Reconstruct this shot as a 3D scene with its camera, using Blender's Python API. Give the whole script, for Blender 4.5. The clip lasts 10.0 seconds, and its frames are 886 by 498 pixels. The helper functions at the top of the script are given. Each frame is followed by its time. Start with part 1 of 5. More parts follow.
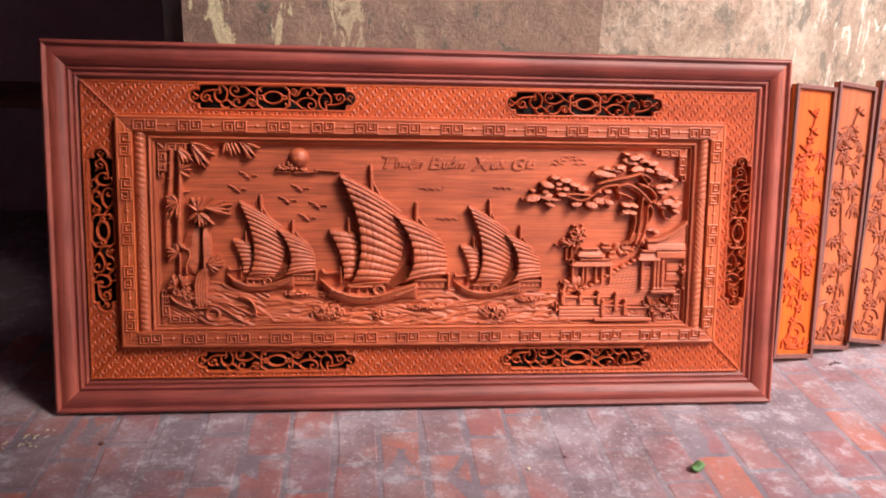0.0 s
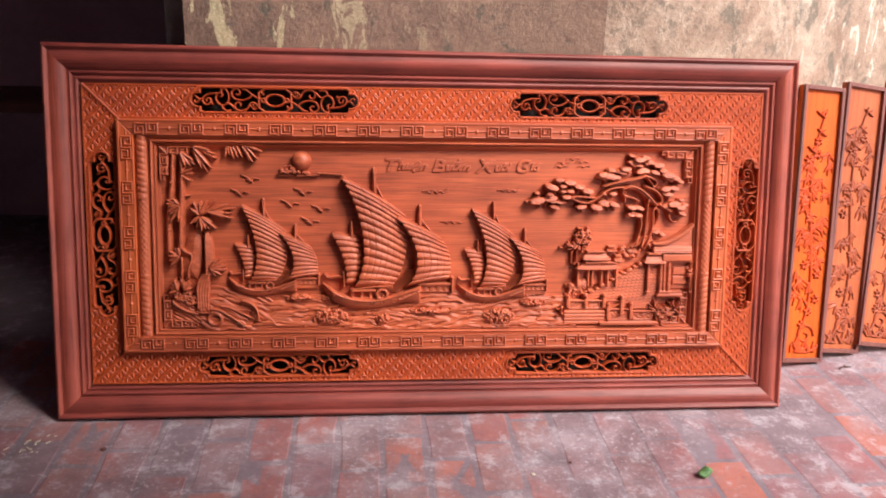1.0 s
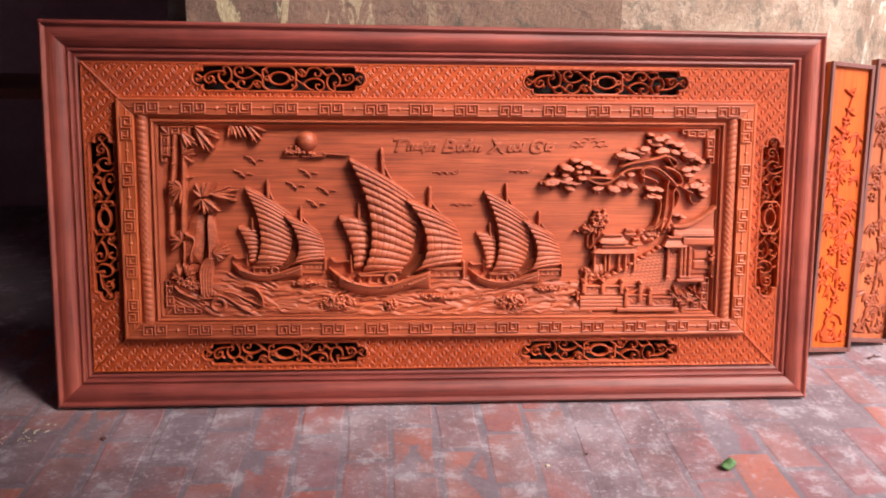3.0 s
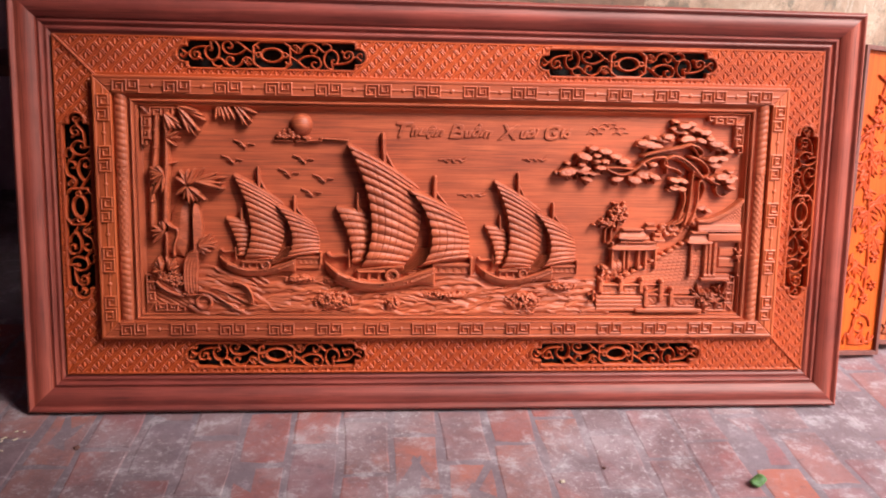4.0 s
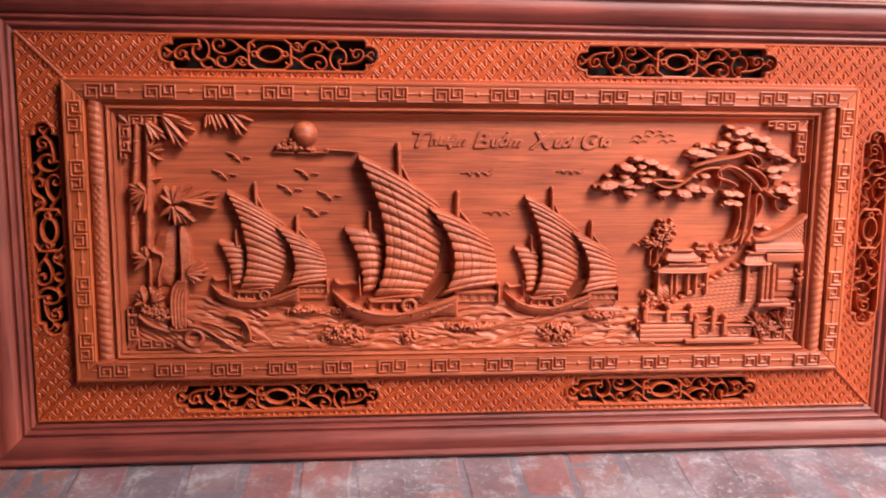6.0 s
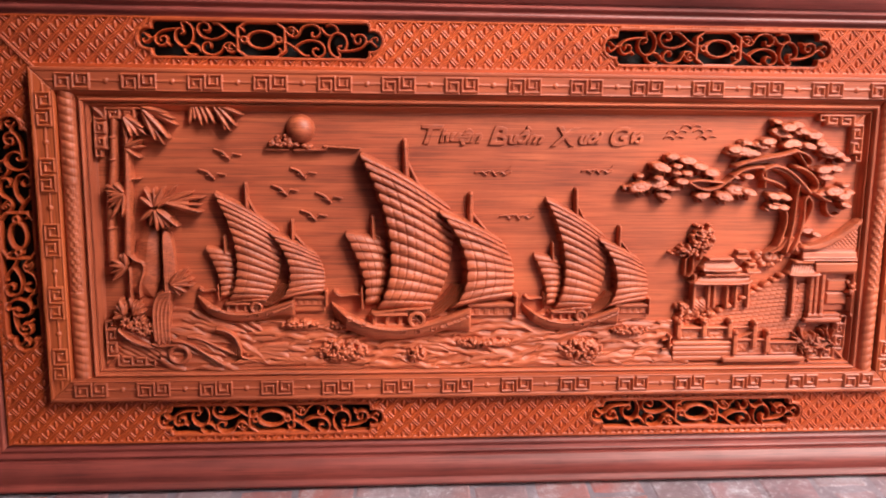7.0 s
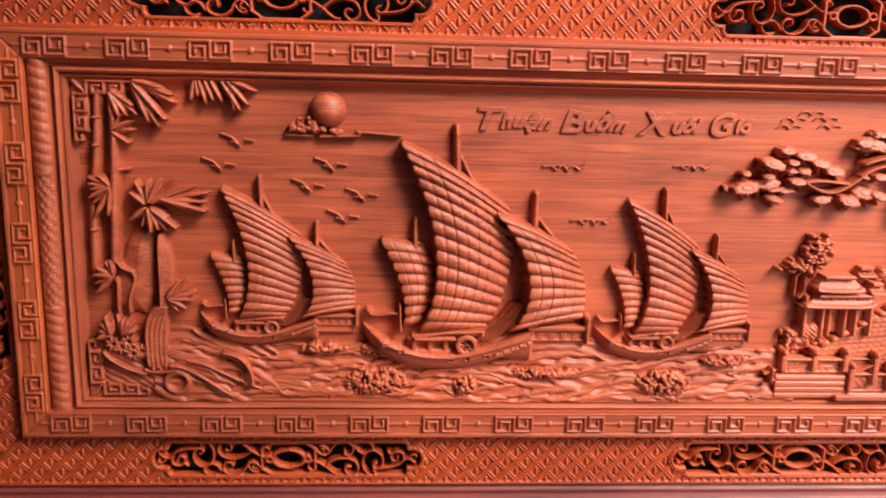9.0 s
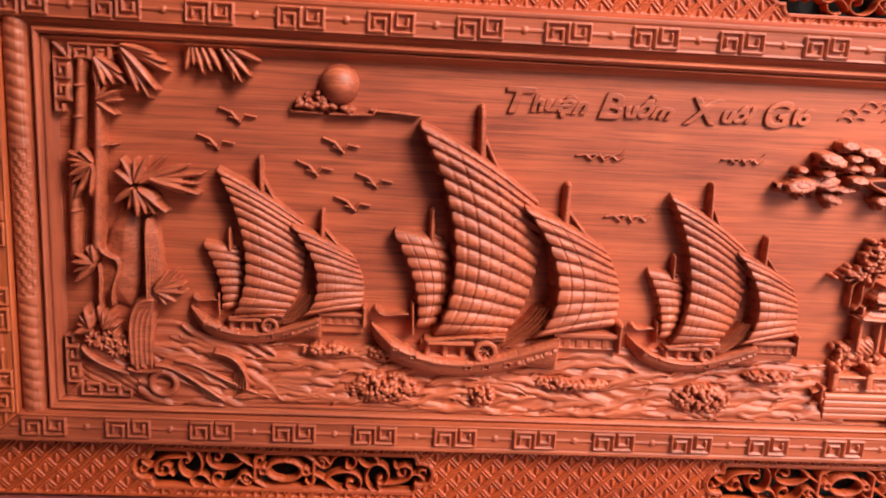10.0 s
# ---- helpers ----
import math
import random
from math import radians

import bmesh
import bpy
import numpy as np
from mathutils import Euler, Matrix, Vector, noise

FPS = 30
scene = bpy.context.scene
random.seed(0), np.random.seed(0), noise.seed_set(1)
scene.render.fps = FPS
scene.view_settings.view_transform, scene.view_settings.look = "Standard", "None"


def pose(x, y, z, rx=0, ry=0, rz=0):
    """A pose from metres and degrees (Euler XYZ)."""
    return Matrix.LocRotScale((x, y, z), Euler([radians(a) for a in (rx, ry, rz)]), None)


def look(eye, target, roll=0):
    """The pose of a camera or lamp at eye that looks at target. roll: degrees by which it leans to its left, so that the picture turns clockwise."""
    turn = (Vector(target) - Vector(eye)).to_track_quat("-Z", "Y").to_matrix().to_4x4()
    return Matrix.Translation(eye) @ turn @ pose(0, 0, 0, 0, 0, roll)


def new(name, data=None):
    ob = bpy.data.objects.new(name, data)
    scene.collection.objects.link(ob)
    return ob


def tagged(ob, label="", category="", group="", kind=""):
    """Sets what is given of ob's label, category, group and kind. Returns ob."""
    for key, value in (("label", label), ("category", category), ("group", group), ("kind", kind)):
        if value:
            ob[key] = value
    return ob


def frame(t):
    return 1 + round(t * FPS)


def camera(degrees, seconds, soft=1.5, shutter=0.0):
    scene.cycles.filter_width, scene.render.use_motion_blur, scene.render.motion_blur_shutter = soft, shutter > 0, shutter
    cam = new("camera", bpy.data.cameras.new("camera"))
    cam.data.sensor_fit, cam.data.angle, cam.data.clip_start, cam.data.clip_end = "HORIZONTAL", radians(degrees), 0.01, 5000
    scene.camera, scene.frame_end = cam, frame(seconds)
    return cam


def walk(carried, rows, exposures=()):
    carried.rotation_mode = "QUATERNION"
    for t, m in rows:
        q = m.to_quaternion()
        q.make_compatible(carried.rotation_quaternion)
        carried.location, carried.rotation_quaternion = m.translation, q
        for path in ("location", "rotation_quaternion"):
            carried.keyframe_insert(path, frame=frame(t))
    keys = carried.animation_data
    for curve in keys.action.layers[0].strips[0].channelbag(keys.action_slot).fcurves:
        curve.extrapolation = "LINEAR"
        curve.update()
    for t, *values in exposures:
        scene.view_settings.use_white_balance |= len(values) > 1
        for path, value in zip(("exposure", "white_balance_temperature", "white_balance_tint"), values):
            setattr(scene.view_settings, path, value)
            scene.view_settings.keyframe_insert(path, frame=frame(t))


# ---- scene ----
cam = camera(55.0, 10.0, soft=1.9)
PATH = [
    (0, (0.6251, -2.0534, 1.1931), (0.8183, -0.1744, 0.5358), 2.01),
    (0.5, (0.6330, -2.0442, 1.1887), (0.8161, -0.1633, 0.5340), 1.83),
    (1, (0.6385, -2.0352, 1.1859), (0.8131, -0.1516, 0.5364), 1.67),
    (1.5, (0.6430, -2.0282, 1.1812), (0.8170, -0.1439, 0.5338), 1.80),
    (2, (0.6615, -2.0247, 1.1600), (0.8200, -0.1377, 0.5165), 2.07),
    (2.5, (0.6775, -2.0212, 1.1498), (0.8205, -0.1355, 0.4988), 1.66),
    (3, (0.6664, -1.9711, 1.1219), (0.7969, -0.0854, 0.4684), 1.12),
    (4.5, (0.6227, -1.7279, 1.0774), (0.7990, 0.1364, 0.3751), 2.54),
    (5, (0.6067, -1.6788, 1.0711), (0.8038, 0.1815, 0.3637), 2.62),
    (5.5, (0.5966, -1.6065, 1.0623), (0.7982, 0.2588, 0.3694), 2.40),
    (6, (0.5859, -1.5365, 1.0544), (0.7664, 0.3307, 0.3609), 1.68),
    (7.5, (0.6161, -1.2843, 1.0301), (0.7479, 0.5598, 0.2674), 1.99),
    (8, (0.6146, -1.2371, 1.0161), (0.7365, 0.6015, 0.2385), 2.26),
    (8.5, (0.5832, -1.1361, 1.0010), (0.7021, 0.6981, 0.2125), 2.13),
    (9, (0.5591, -1.0493, 0.9977), (0.6786, 0.7718, 0.1795), 2.30),
    (9.5, (0.5525, -0.9763, 0.9776), (0.6766, 0.8352, 0.1390), 3.22),
    (10, (0.5401, -0.9304, 0.9410), (0.6603, 0.8870, 0.1149), 3.97),
]
walk(cam, [(t, look(eye, target, roll)) for t, eye, target, roll in PATH])

# ---- world and light ----
world = bpy.data.worlds.new("sky")
scene.world = world
world.use_nodes = True
wn = world.node_tree
sky = wn.nodes.new("ShaderNodeTexSky")
sky.sky_type = "NISHITA"
sky.sun_disc = False
sky.sun_elevation = radians(47)
sky.sun_rotation = radians(133)
sky.dust_density = 4.0
wn.links.new(sky.outputs[0], wn.nodes["Background"].inputs[0])
wn.nodes["Background"].inputs[1].default_value = 0.15
sun = new("sun", bpy.data.lights.new("sun", "SUN"))
sun.data.energy = 5.0
sun.data.angle = radians(28)
sun.data.color = (1.0, 0.95, 0.9)
sun.matrix_world = look((2.7, -1.6, 3.3), (0.8, 0.2, 0.5))
tagged(sun, "overcast daylight from the open side of the yard", "sun", kind="structure")
scene.view_settings.exposure = 0.47


# ---- materials ----
def mat(name):
    m = bpy.data.materials.new(name)
    m.use_nodes = True
    nt = m.node_tree
    return m, nt, nt.nodes["Principled BSDF"]


def add(nt, kind, **inputs):
    n = nt.nodes.new(kind)
    for k, v in inputs.items():
        n.inputs[k].default_value = v
    return n


def ramp(nt, fac, stops):
    r = nt.nodes.new("ShaderNodeValToRGB")
    e = r.color_ramp.elements
    while len(e) < len(stops):
        e.new(0.5)
    for el, (p, c) in zip(e, stops):
        el.position, el.color = p, (*c, 1)
    nt.links.new(fac, r.inputs[0])
    return r.outputs[0]


def mix(nt, fac, a, b, mode="MIX"):
    n = nt.nodes.new("ShaderNodeMix")
    n.data_type, n.blend_type = "RGBA", mode
    for sock, v in ((n.inputs[0], fac), (n.inputs[6], a), (n.inputs[7], b)):
        if hasattr(v, "links"):
            nt.links.new(v, sock)
        elif isinstance(v, tuple):
            sock.default_value = (*v, 1)
        else:
            sock.default_value = v
    return n.outputs[2]


def coords(nt, scale=(1, 1, 1), rot=(0, 0, 0)):
    tc = nt.nodes.new("ShaderNodeTexCoord")
    mp = nt.nodes.new("ShaderNodeMapping")
    mp.inputs["Scale"].default_value = scale
    mp.inputs["Rotation"].default_value = rot
    nt.links.new(tc.outputs["Object"], mp.inputs[0])
    return mp.outputs[0]


def noise_tex(nt, vec, scale, detail=5.0, rough=0.6, distortion=0.0):
    n = add(nt, "ShaderNodeTexNoise", Scale=scale, Detail=detail, Roughness=rough, Distortion=distortion)
    nt.links.new(vec, n.inputs["Vector"])
    return n.outputs["Fac"]


def bump(nt, bsdf, height, strength, dist):
    b = add(nt, "ShaderNodeBump", Strength=strength, Distance=dist)
    nt.links.new(height, b.inputs["Height"])
    nt.links.new(b.outputs[0], bsdf.inputs["Normal"])


def wood(name, dark, mid, light, axis="x", rough=0.42, grain=1.0, coat=0.0, gloss=0.5):
    """Oiled hardwood: long fibres along one axis, soft broad bands, fine pore lines, handling marks."""
    m, nt, bs = mat(name)
    s = (0.9, 22, 22) if axis == "x" else (22, 22, 0.9)
    long = noise_tex(nt, coords(nt, s), 2.2 * grain, 5, 0.58, 0.5)
    s2 = (2.0, 90, 90) if axis == "x" else (90, 90, 2.0)
    pores = noise_tex(nt, coords(nt, s2), 4.0, 3, 0.6)
    drift = noise_tex(nt, coords(nt, (1, 1, 1.5)), 2.6, 5, 0.58, 0.5)
    base = ramp(nt, long, [(0.28, dark), (0.5, mid), (0.74, light)])
    base = mix(nt, ramp(nt, pores, [(0.36, (0.85,) * 3), (0.50, (0, 0, 0))]), base, tuple(0.6 * c for c in dark))
    base = mix(nt, 0.45, base, ramp(nt, drift, [(0.34, tuple(0.5 * c + 0.1 * d for c, d in zip(mid, dark))), (0.66, light)]))
    nt.links.new(base, bs.inputs["Base Color"])
    rgh = mix(nt, 0.5, ramp(nt, long, [(0.2, (rough + 0.12,) * 3), (0.8, (rough - 0.06,) * 3)]), ramp(nt, drift, [(0.3, (rough + 0.15,) * 3), (0.7, (rough - 0.08,) * 3)]))
    nt.links.new(rgh, bs.inputs["Roughness"])
    bs.inputs["Specular IOR Level"].default_value = gloss
    if coat:
        bs.inputs["Coat Weight"].default_value = coat
        bs.inputs["Coat Roughness"].default_value = 0.28
    bump(nt, bs, pores, 0.10, 0.002)
    return m


# Rails use a darker copy of the stile wood, with shade in the colour.
M_FRAME_X_SHADE = wood("rosewood_rail_shaded", (0.055, 0.009, 0.008), (0.175, 0.029, 0.024), (0.32, 0.066, 0.049), "x", 0.45, 1.0, gloss=0.4)
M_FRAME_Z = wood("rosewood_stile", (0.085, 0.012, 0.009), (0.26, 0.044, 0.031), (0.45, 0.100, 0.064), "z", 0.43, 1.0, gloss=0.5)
M_BAND = wood("orange_wood", (0.29, 0.034, 0.007), (0.43, 0.060, 0.013), (0.54, 0.092, 0.021), "x", 0.48, gloss=0.42)
# Top and bottom key lengths: their shade is put into a darker tone.
M_KEY_X_SHADE = wood("key_wood", (0.24, 0.036, 0.013), (0.38, 0.069, 0.026), (0.51, 0.110, 0.043), "x", 0.46, gloss=0.45)
M_KEY_Z = wood("key_wood_upright", (0.34, 0.050, 0.014), (0.50, 0.090, 0.026), (0.61, 0.130, 0.040), "z", 0.46)
M_RELIEF_Z = wood("column_wood", (0.28, 0.045, 0.018), (0.42, 0.085, 0.034), (0.54, 0.125, 0.052), "z", 0.48)
M_RELIEF = wood("relief_wood", (0.14, 0.020, 0.0075), (0.40, 0.073, 0.028), (0.61, 0.142, 0.059), "x", 0.47, 1.9, gloss=0.5)
M_SIDE = wood("dark_edge_wood", (0.07, 0.022, 0.018), (0.12, 0.038, 0.028), (0.17, 0.055, 0.04), "z", 0.5)
M_ORANGE = wood("bright_orange_wood", (0.44, 0.056, 0.003), (0.58, 0.088, 0.004), (0.66, 0.116, 0.006), "z", 0.5, gloss=0.3)
M_ORANGE_CUT = wood("deep_orange_wood", (0.32, 0.030, 0.003), (0.47, 0.050, 0.005), (0.57, 0.076, 0.009), "z", 0.5, gloss=0.3)
M_BROWN_CUT = wood("brown_carved_wood", (0.15, 0.025, 0.009), (0.27, 0.048, 0.016), (0.38, 0.080, 0.028), "z", 0.46, gloss=0.35)
M_RIM = wood("stained_rim_wood", (0.10, 0.030, 0.026), (0.17, 0.050, 0.042), (0.24, 0.075, 0.058), "z", 0.5)
M_ORANGE_B = wood("red_orange_wood", (0.31, 0.058, 0.019), (0.43, 0.092, 0.031), (0.53, 0.135, 0.046), "z", 0.5, gloss=0.35)


def plaster(name, low, mid_c, high, peel, peel_amount, damp_c, peel_edge=None, damp_at=0.53, mould_amount=0.85):
    """Old lime plaster: layered coats, flaked paint, damp stains, grit. peel_edge: the x past which the old paint has gone."""
    m, nt, bs = mat(name)
    c = coords(nt)
    big = noise_tex(nt, c, 5.5, 8, 0.66, 0.6)
    flk = noise_tex(nt, coords(nt, (1, 1, 0.38)), 17.0, 8, 0.66, 0.9)
    fine = noise_tex(nt, c, 75, 6, 0.72)
    grit = noise_tex(nt, c, 24, 7, 0.7, 0.4)
    tone = ramp(nt, big, [(0.30, low), (0.5, mid_c), (0.70, high)])
    tone = mix(nt, ramp(nt, grit, [(0.34, (0.40,) * 3), (0.48, (0, 0, 0))]), tone, tuple(0.5 * v for v in low))
    tone = mix(nt, ramp(nt, grit, [(0.56, (0, 0, 0)), (0.7, (0.5,) * 3)]), tone, tuple(min(0.8, 1.35 * v) for v in high))
    mask = ramp(nt, flk, [(peel_amount, (0, 0, 0)), (peel_amount + 0.02, (1, 1, 1))])
    if peel_edge is not None:
        sep = nt.nodes.new("ShaderNodeSeparateXYZ")
        nt.links.new(c, sep.inputs[0])
        rng = nt.nodes.new("ShaderNodeMapRange")
        for k, v in zip((1, 2, 3, 4), peel_edge):
            rng.inputs[k].default_value = v
        nt.links.new(sep.outputs[0], rng.inputs[0])
        mul = nt.nodes.new("ShaderNodeMath")
        mul.operation = "MULTIPLY"
        nt.links.new(mask, mul.inputs[0])
        nt.links.new(rng.outputs[0], mul.inputs[1])
        mask = mul.outputs[0]
    tone = mix(nt, mask, tone, peel)
    mould = mix(nt, 1.0, ramp(nt, noise_tex(nt, c, 42, 6, 0.75, 0.3), [(0.50, (0, 0, 0)), (0.57, (mould_amount,) * 3)]), ramp(nt, noise_tex(nt, c, 3.2, 6, 0.7, 0.5), [(0.44, (0.10,) * 3), (0.58, (0.9,) * 3)]), "MULTIPLY")
    tone = mix(nt, mould, tone, damp_c)
    damp = ramp(nt, noise_tex(nt, coords(nt, (1.3, 1.3, 0.9)), 9.0, 9, 0.7, 0.4), [(damp_at, (0, 0, 0)), (damp_at + 0.06, (0.8,) * 3)])
    tone = mix(nt, damp, tone, damp_c)
    nt.links.new(tone, bs.inputs["Base Color"])
    bs.inputs["Roughness"].default_value = 0.92
    both = nt.nodes.new("ShaderNodeMath")
    both.operation = "ADD"
    nt.links.new(fine, both.inputs[0])
    nt.links.new(grit, both.inputs[1])
    bump(nt, bs, both.outputs[0], 0.7, 0.007)
    return m


def brick_mat(name, stops):
    """Worn paving brick: tone by brick, under a smeared film of pale cement and grime."""
    m, nt, bs = mat(name)
    info = nt.nodes.new("ShaderNodeObjectInfo")
    geo = nt.nodes.new("ShaderNodeNewGeometry")
    pos = geo.outputs["Position"]
    tone = ramp(nt, info.outputs["Random"], stops)
    film = noise_tex(nt, pos, 2.4, 9, 0.70, 0.5)
    wear = noise_tex(nt, pos, 12, 10, 0.74, 0.15)
    fine = noise_tex(nt, pos, 75, 6, 0.72)
    tone = mix(nt, ramp(nt, film, [(0.41, (0.14,) * 3), (0.59, (0.88,) * 3)]), tone, ramp(nt, noise_tex(nt, pos, 5.5, 8, 0.68, 0.4), [(0.34, (0.130, 0.088, 0.100)), (0.5, (0.205, 0.145, 0.166)), (0.66, (0.33, 0.265, 0.295))]))
    tone = mix(nt, ramp(nt, wear, [(0.53, (0, 0, 0)), (0.64, (0.62,) * 3)]), tone, (0.45, 0.40, 0.43))
    tone = mix(nt, ramp(nt, wear, [(0.32, (0.6,) * 3), (0.45, (0, 0, 0))]), tone, (0.12, 0.085, 0.105))
    speck = mix(nt, 1.0, ramp(nt, fine, [(0.55, (0, 0, 0)), (0.64, (0.7,) * 3)]), ramp(nt, film, [(0.46, (0.08,) * 3), (0.62, (0.7,) * 3)]), "MULTIPLY")
    tone = mix(nt, speck, tone, (0.55, 0.50, 0.52))
    tone = mix(nt, ramp(nt, fine, [(0.30, (0.5,) * 3), (0.40, (0, 0, 0))]), tone, (0.10, 0.07, 0.085))
    nt.links.new(tone, bs.inputs["Base Color"])
    nt.links.new(ramp(nt, film, [(0.3, (0.55,) * 3), (0.6, (0.85,) * 3)]), bs.inputs["Roughness"])
    bump(nt, bs, wear, 0.5, 0.008)
    return m


def rough_mat(name, a, b, scale=8.0, rough=0.85, strength=0.4):
    m, nt, bs = mat(name)
    c = coords(nt)
    n = noise_tex(nt, c, scale, 7, 0.66, 0.3)
    f = noise_tex(nt, c, scale * 9, 4, 0.6)
    nt.links.new(mix(nt, 0.3, ramp(nt, n, [(0.32, a), (0.68, b)]), ramp(nt, f, [(0.3, a), (0.7, b)])), bs.inputs["Base Color"])
    bs.inputs["Roughness"].default_value = rough
    bump(nt, bs, f, strength, 0.004)
    return m


M_PLASTER = plaster("old_plaster", (0.145, 0.088, 0.068), (0.215, 0.130, 0.098), (0.265, 0.164, 0.122), (0.50, 0.41, 0.26), 0.552, (0.085, 0.080, 0.064), (0.25, 0.95, 1.0, 0.0), 0.556, 0.18)
M_PLASTER_E = plaster("pale_plaster", (0.26, 0.17, 0.125), (0.38, 0.265, 0.20), (0.50, 0.39, 0.31), (0.62, 0.58, 0.50), 0.56, (0.15, 0.125, 0.10), (1.7, 2.3, 0.0, 1.0), 0.555)
M_BRICK = brick_mat("paving_brick", [(0.0, (0.27, 0.075, 0.072)), (0.2, (0.34, 0.085, 0.065)), (0.4, (0.17, 0.125, 0.145)), (0.55, (0.40, 0.115, 0.075)), (0.75, (0.16, 0.12, 0.15)), (1.0, (0.30, 0.09, 0.09))])
M_MORTAR = brick_mat("mortar", [(0.0, (0.15, 0.118, 0.145)), (1.0, (0.17, 0.132, 0.158))])
# Mid mauve-grey for the room walls, south wall and roof.
M_DARKWALL = rough_mat("grey_plaster", (0.36, 0.27, 0.31), (0.50, 0.39, 0.44), 3)
M_POST = rough_mat("peeling_grey_paint", (0.12, 0.13, 0.125), (0.26, 0.28, 0.26), 14, 0.7)
# Near-black that stands for the shade behind the pierced openings.
M_OPENING_SHADE = rough_mat("opening_shade_black", (0.006, 0.005, 0.005), (0.016, 0.012, 0.011), 20, 0.8)
M_LEAF = rough_mat("green_leaf", (0.03, 0.08, 0.025), (0.13, 0.27, 0.08), 60, 0.45)
M_CHIP = rough_mat("wood_chip", (0.45, 0.36, 0.26), (0.7, 0.6, 0.48), 60, 0.7)


# ---- mesh helpers ----
def mesh_from(name, verts, faces, smooth=False):
    me = bpy.data.meshes.new(name)
    me.from_pydata([tuple(v) for v in verts], [], [tuple(f) for f in faces])
    if smooth:
        me.polygons.foreach_set("use_smooth", [True] * len(me.polygons))
    return me


def part(name, bm, material, parent, label=""):
    """Links a bmesh or a mesh as one mesh object under a thing or a part."""
    me = bm
    if isinstance(bm, bmesh.types.BMesh):
        me = bpy.data.meshes.new(name)
        bm.to_mesh(me)
        bm.free()
    if not me.materials:
        me.materials.append(material)
    ob = new(name, me)
    ob.parent = parent
    if label:
        tagged(ob, label)
    return ob


def box(bm, x0, x1, y0, y1, z0, z1, bevel=0.0, seg=2):
    r = bmesh.ops.create_cube(bm, size=1, matrix=Matrix.Translation(((x0 + x1) / 2, (y0 + y1) / 2, (z0 + z1) / 2)) @ Matrix.Diagonal((x1 - x0, y1 - y0, z1 - z0, 1)))
    if bevel:
        edges = list({e for v in r["verts"] for e in v.link_edges})
        bmesh.ops.bevel(bm, geom=edges, offset=bevel, segments=seg, affect="EDGES", profile=0.6)


def empty(name, m=None, parent=None):
    e = new(name)
    e.empty_display_size = 0.05
    if parent:
        e.parent = parent
    if m:
        e.matrix_basis = m
    return e


# ---- relief carving: heights over a fine grid of the panel, h towards the viewer ----
def grid(u0, u1, v0, v1, res):
    nu, nv = max(3, int(round((u1 - u0) / res)) + 1), max(3, int(round((v1 - v0) / res)) + 1)
    return np.meshgrid(np.linspace(u0, u1, nu), np.linspace(v0, v1, nv))


def carve(name, parent, material, U, V, H, base, label="", sink=0.004):
    """The surface of H where it stands over the ground at height base, its edge sunk a little into it."""
    nv, nu = U.shape
    low = base - sink
    Hc = np.maximum(H, low)
    top = np.maximum(np.maximum(H[:-1, :-1], H[1:, :-1]), np.maximum(H[:-1, 1:], H[1:, 1:]))
    keep = top > low + 1e-5
    idx = np.arange(nu * nv).reshape(nv, nu)
    quads = np.stack([idx[:-1, :-1], idx[:-1, 1:], idx[1:, 1:], idx[1:, :-1]], -1)[keep]
    used, inv = np.unique(quads, return_inverse=True)
    co = np.stack([U.ravel(), -Hc.ravel(), V.ravel()], 1)[used]
    quads = inv.reshape(-1, 4)
    me = bpy.data.meshes.new(name)
    me.vertices.add(len(co))
    me.vertices.foreach_set("co", co.astype(np.float32).ravel())
    me.loops.add(quads.size)
    me.loops.foreach_set("vertex_index", quads.astype(np.int32).ravel())
    me.polygons.add(len(quads))
    me.polygons.foreach_set("loop_start", np.arange(0, quads.size, 4, dtype=np.int32))
    me.polygons.foreach_set("loop_total", np.full(len(quads), 4, dtype=np.int32))
    me.update(calc_edges=True)
    me.polygons.foreach_set("use_smooth", [True] * len(me.polygons))
    return part(name, me, material, parent, label)


def seg(U, V, a, b):
    """Distance to a segment and the place along it, 0 to 1."""
    du, dv = b[0] - a[0], b[1] - a[1]
    t = np.clip(((U - a[0]) * du + (V - a[1]) * dv) / (du * du + dv * dv + 1e-12), 0, 1)
    return np.hypot(U - a[0] - t * du, V - a[1] - t * dv), t


def rod(U, V, a, b, r0, r1, h, base):
    """A rounded bar of radius r0 to r1, h high."""
    d, t = seg(U, V, a, b)
    r = r0 + (r1 - r0) * t
    q = 1 - (d / r) ** 2
    return base - 0.01 + np.where(q > 0, 0.01 + h * np.sqrt(np.maximum(q, 0)), 0.01 * np.clip(q, -1, 0) - 0.002)


def pad(U, V, c, ru, rv, h, base, rot=0.0, power=0.5):
    """A flattened dome."""
    ca, sa = math.cos(rot), math.sin(rot)
    x, y = (U - c[0]) * ca + (V - c[1]) * sa, -(U - c[0]) * sa + (V - c[1]) * ca
    q = 1 - (x / ru) ** 2 - (y / rv) ** 2
    return np.where(q > 0, base + h * np.maximum(q, 0) ** power, -1.0)


def slab(U, V, u0, u1, v0, v1, h, base, edge=0.002):
    d = np.minimum(np.minimum(U - u0, u1 - U), np.minimum(V - v0, v1 - V))
    return np.where(d > 0, base + h - np.maximum(edge - d, 0) * 0.6, -1.0)


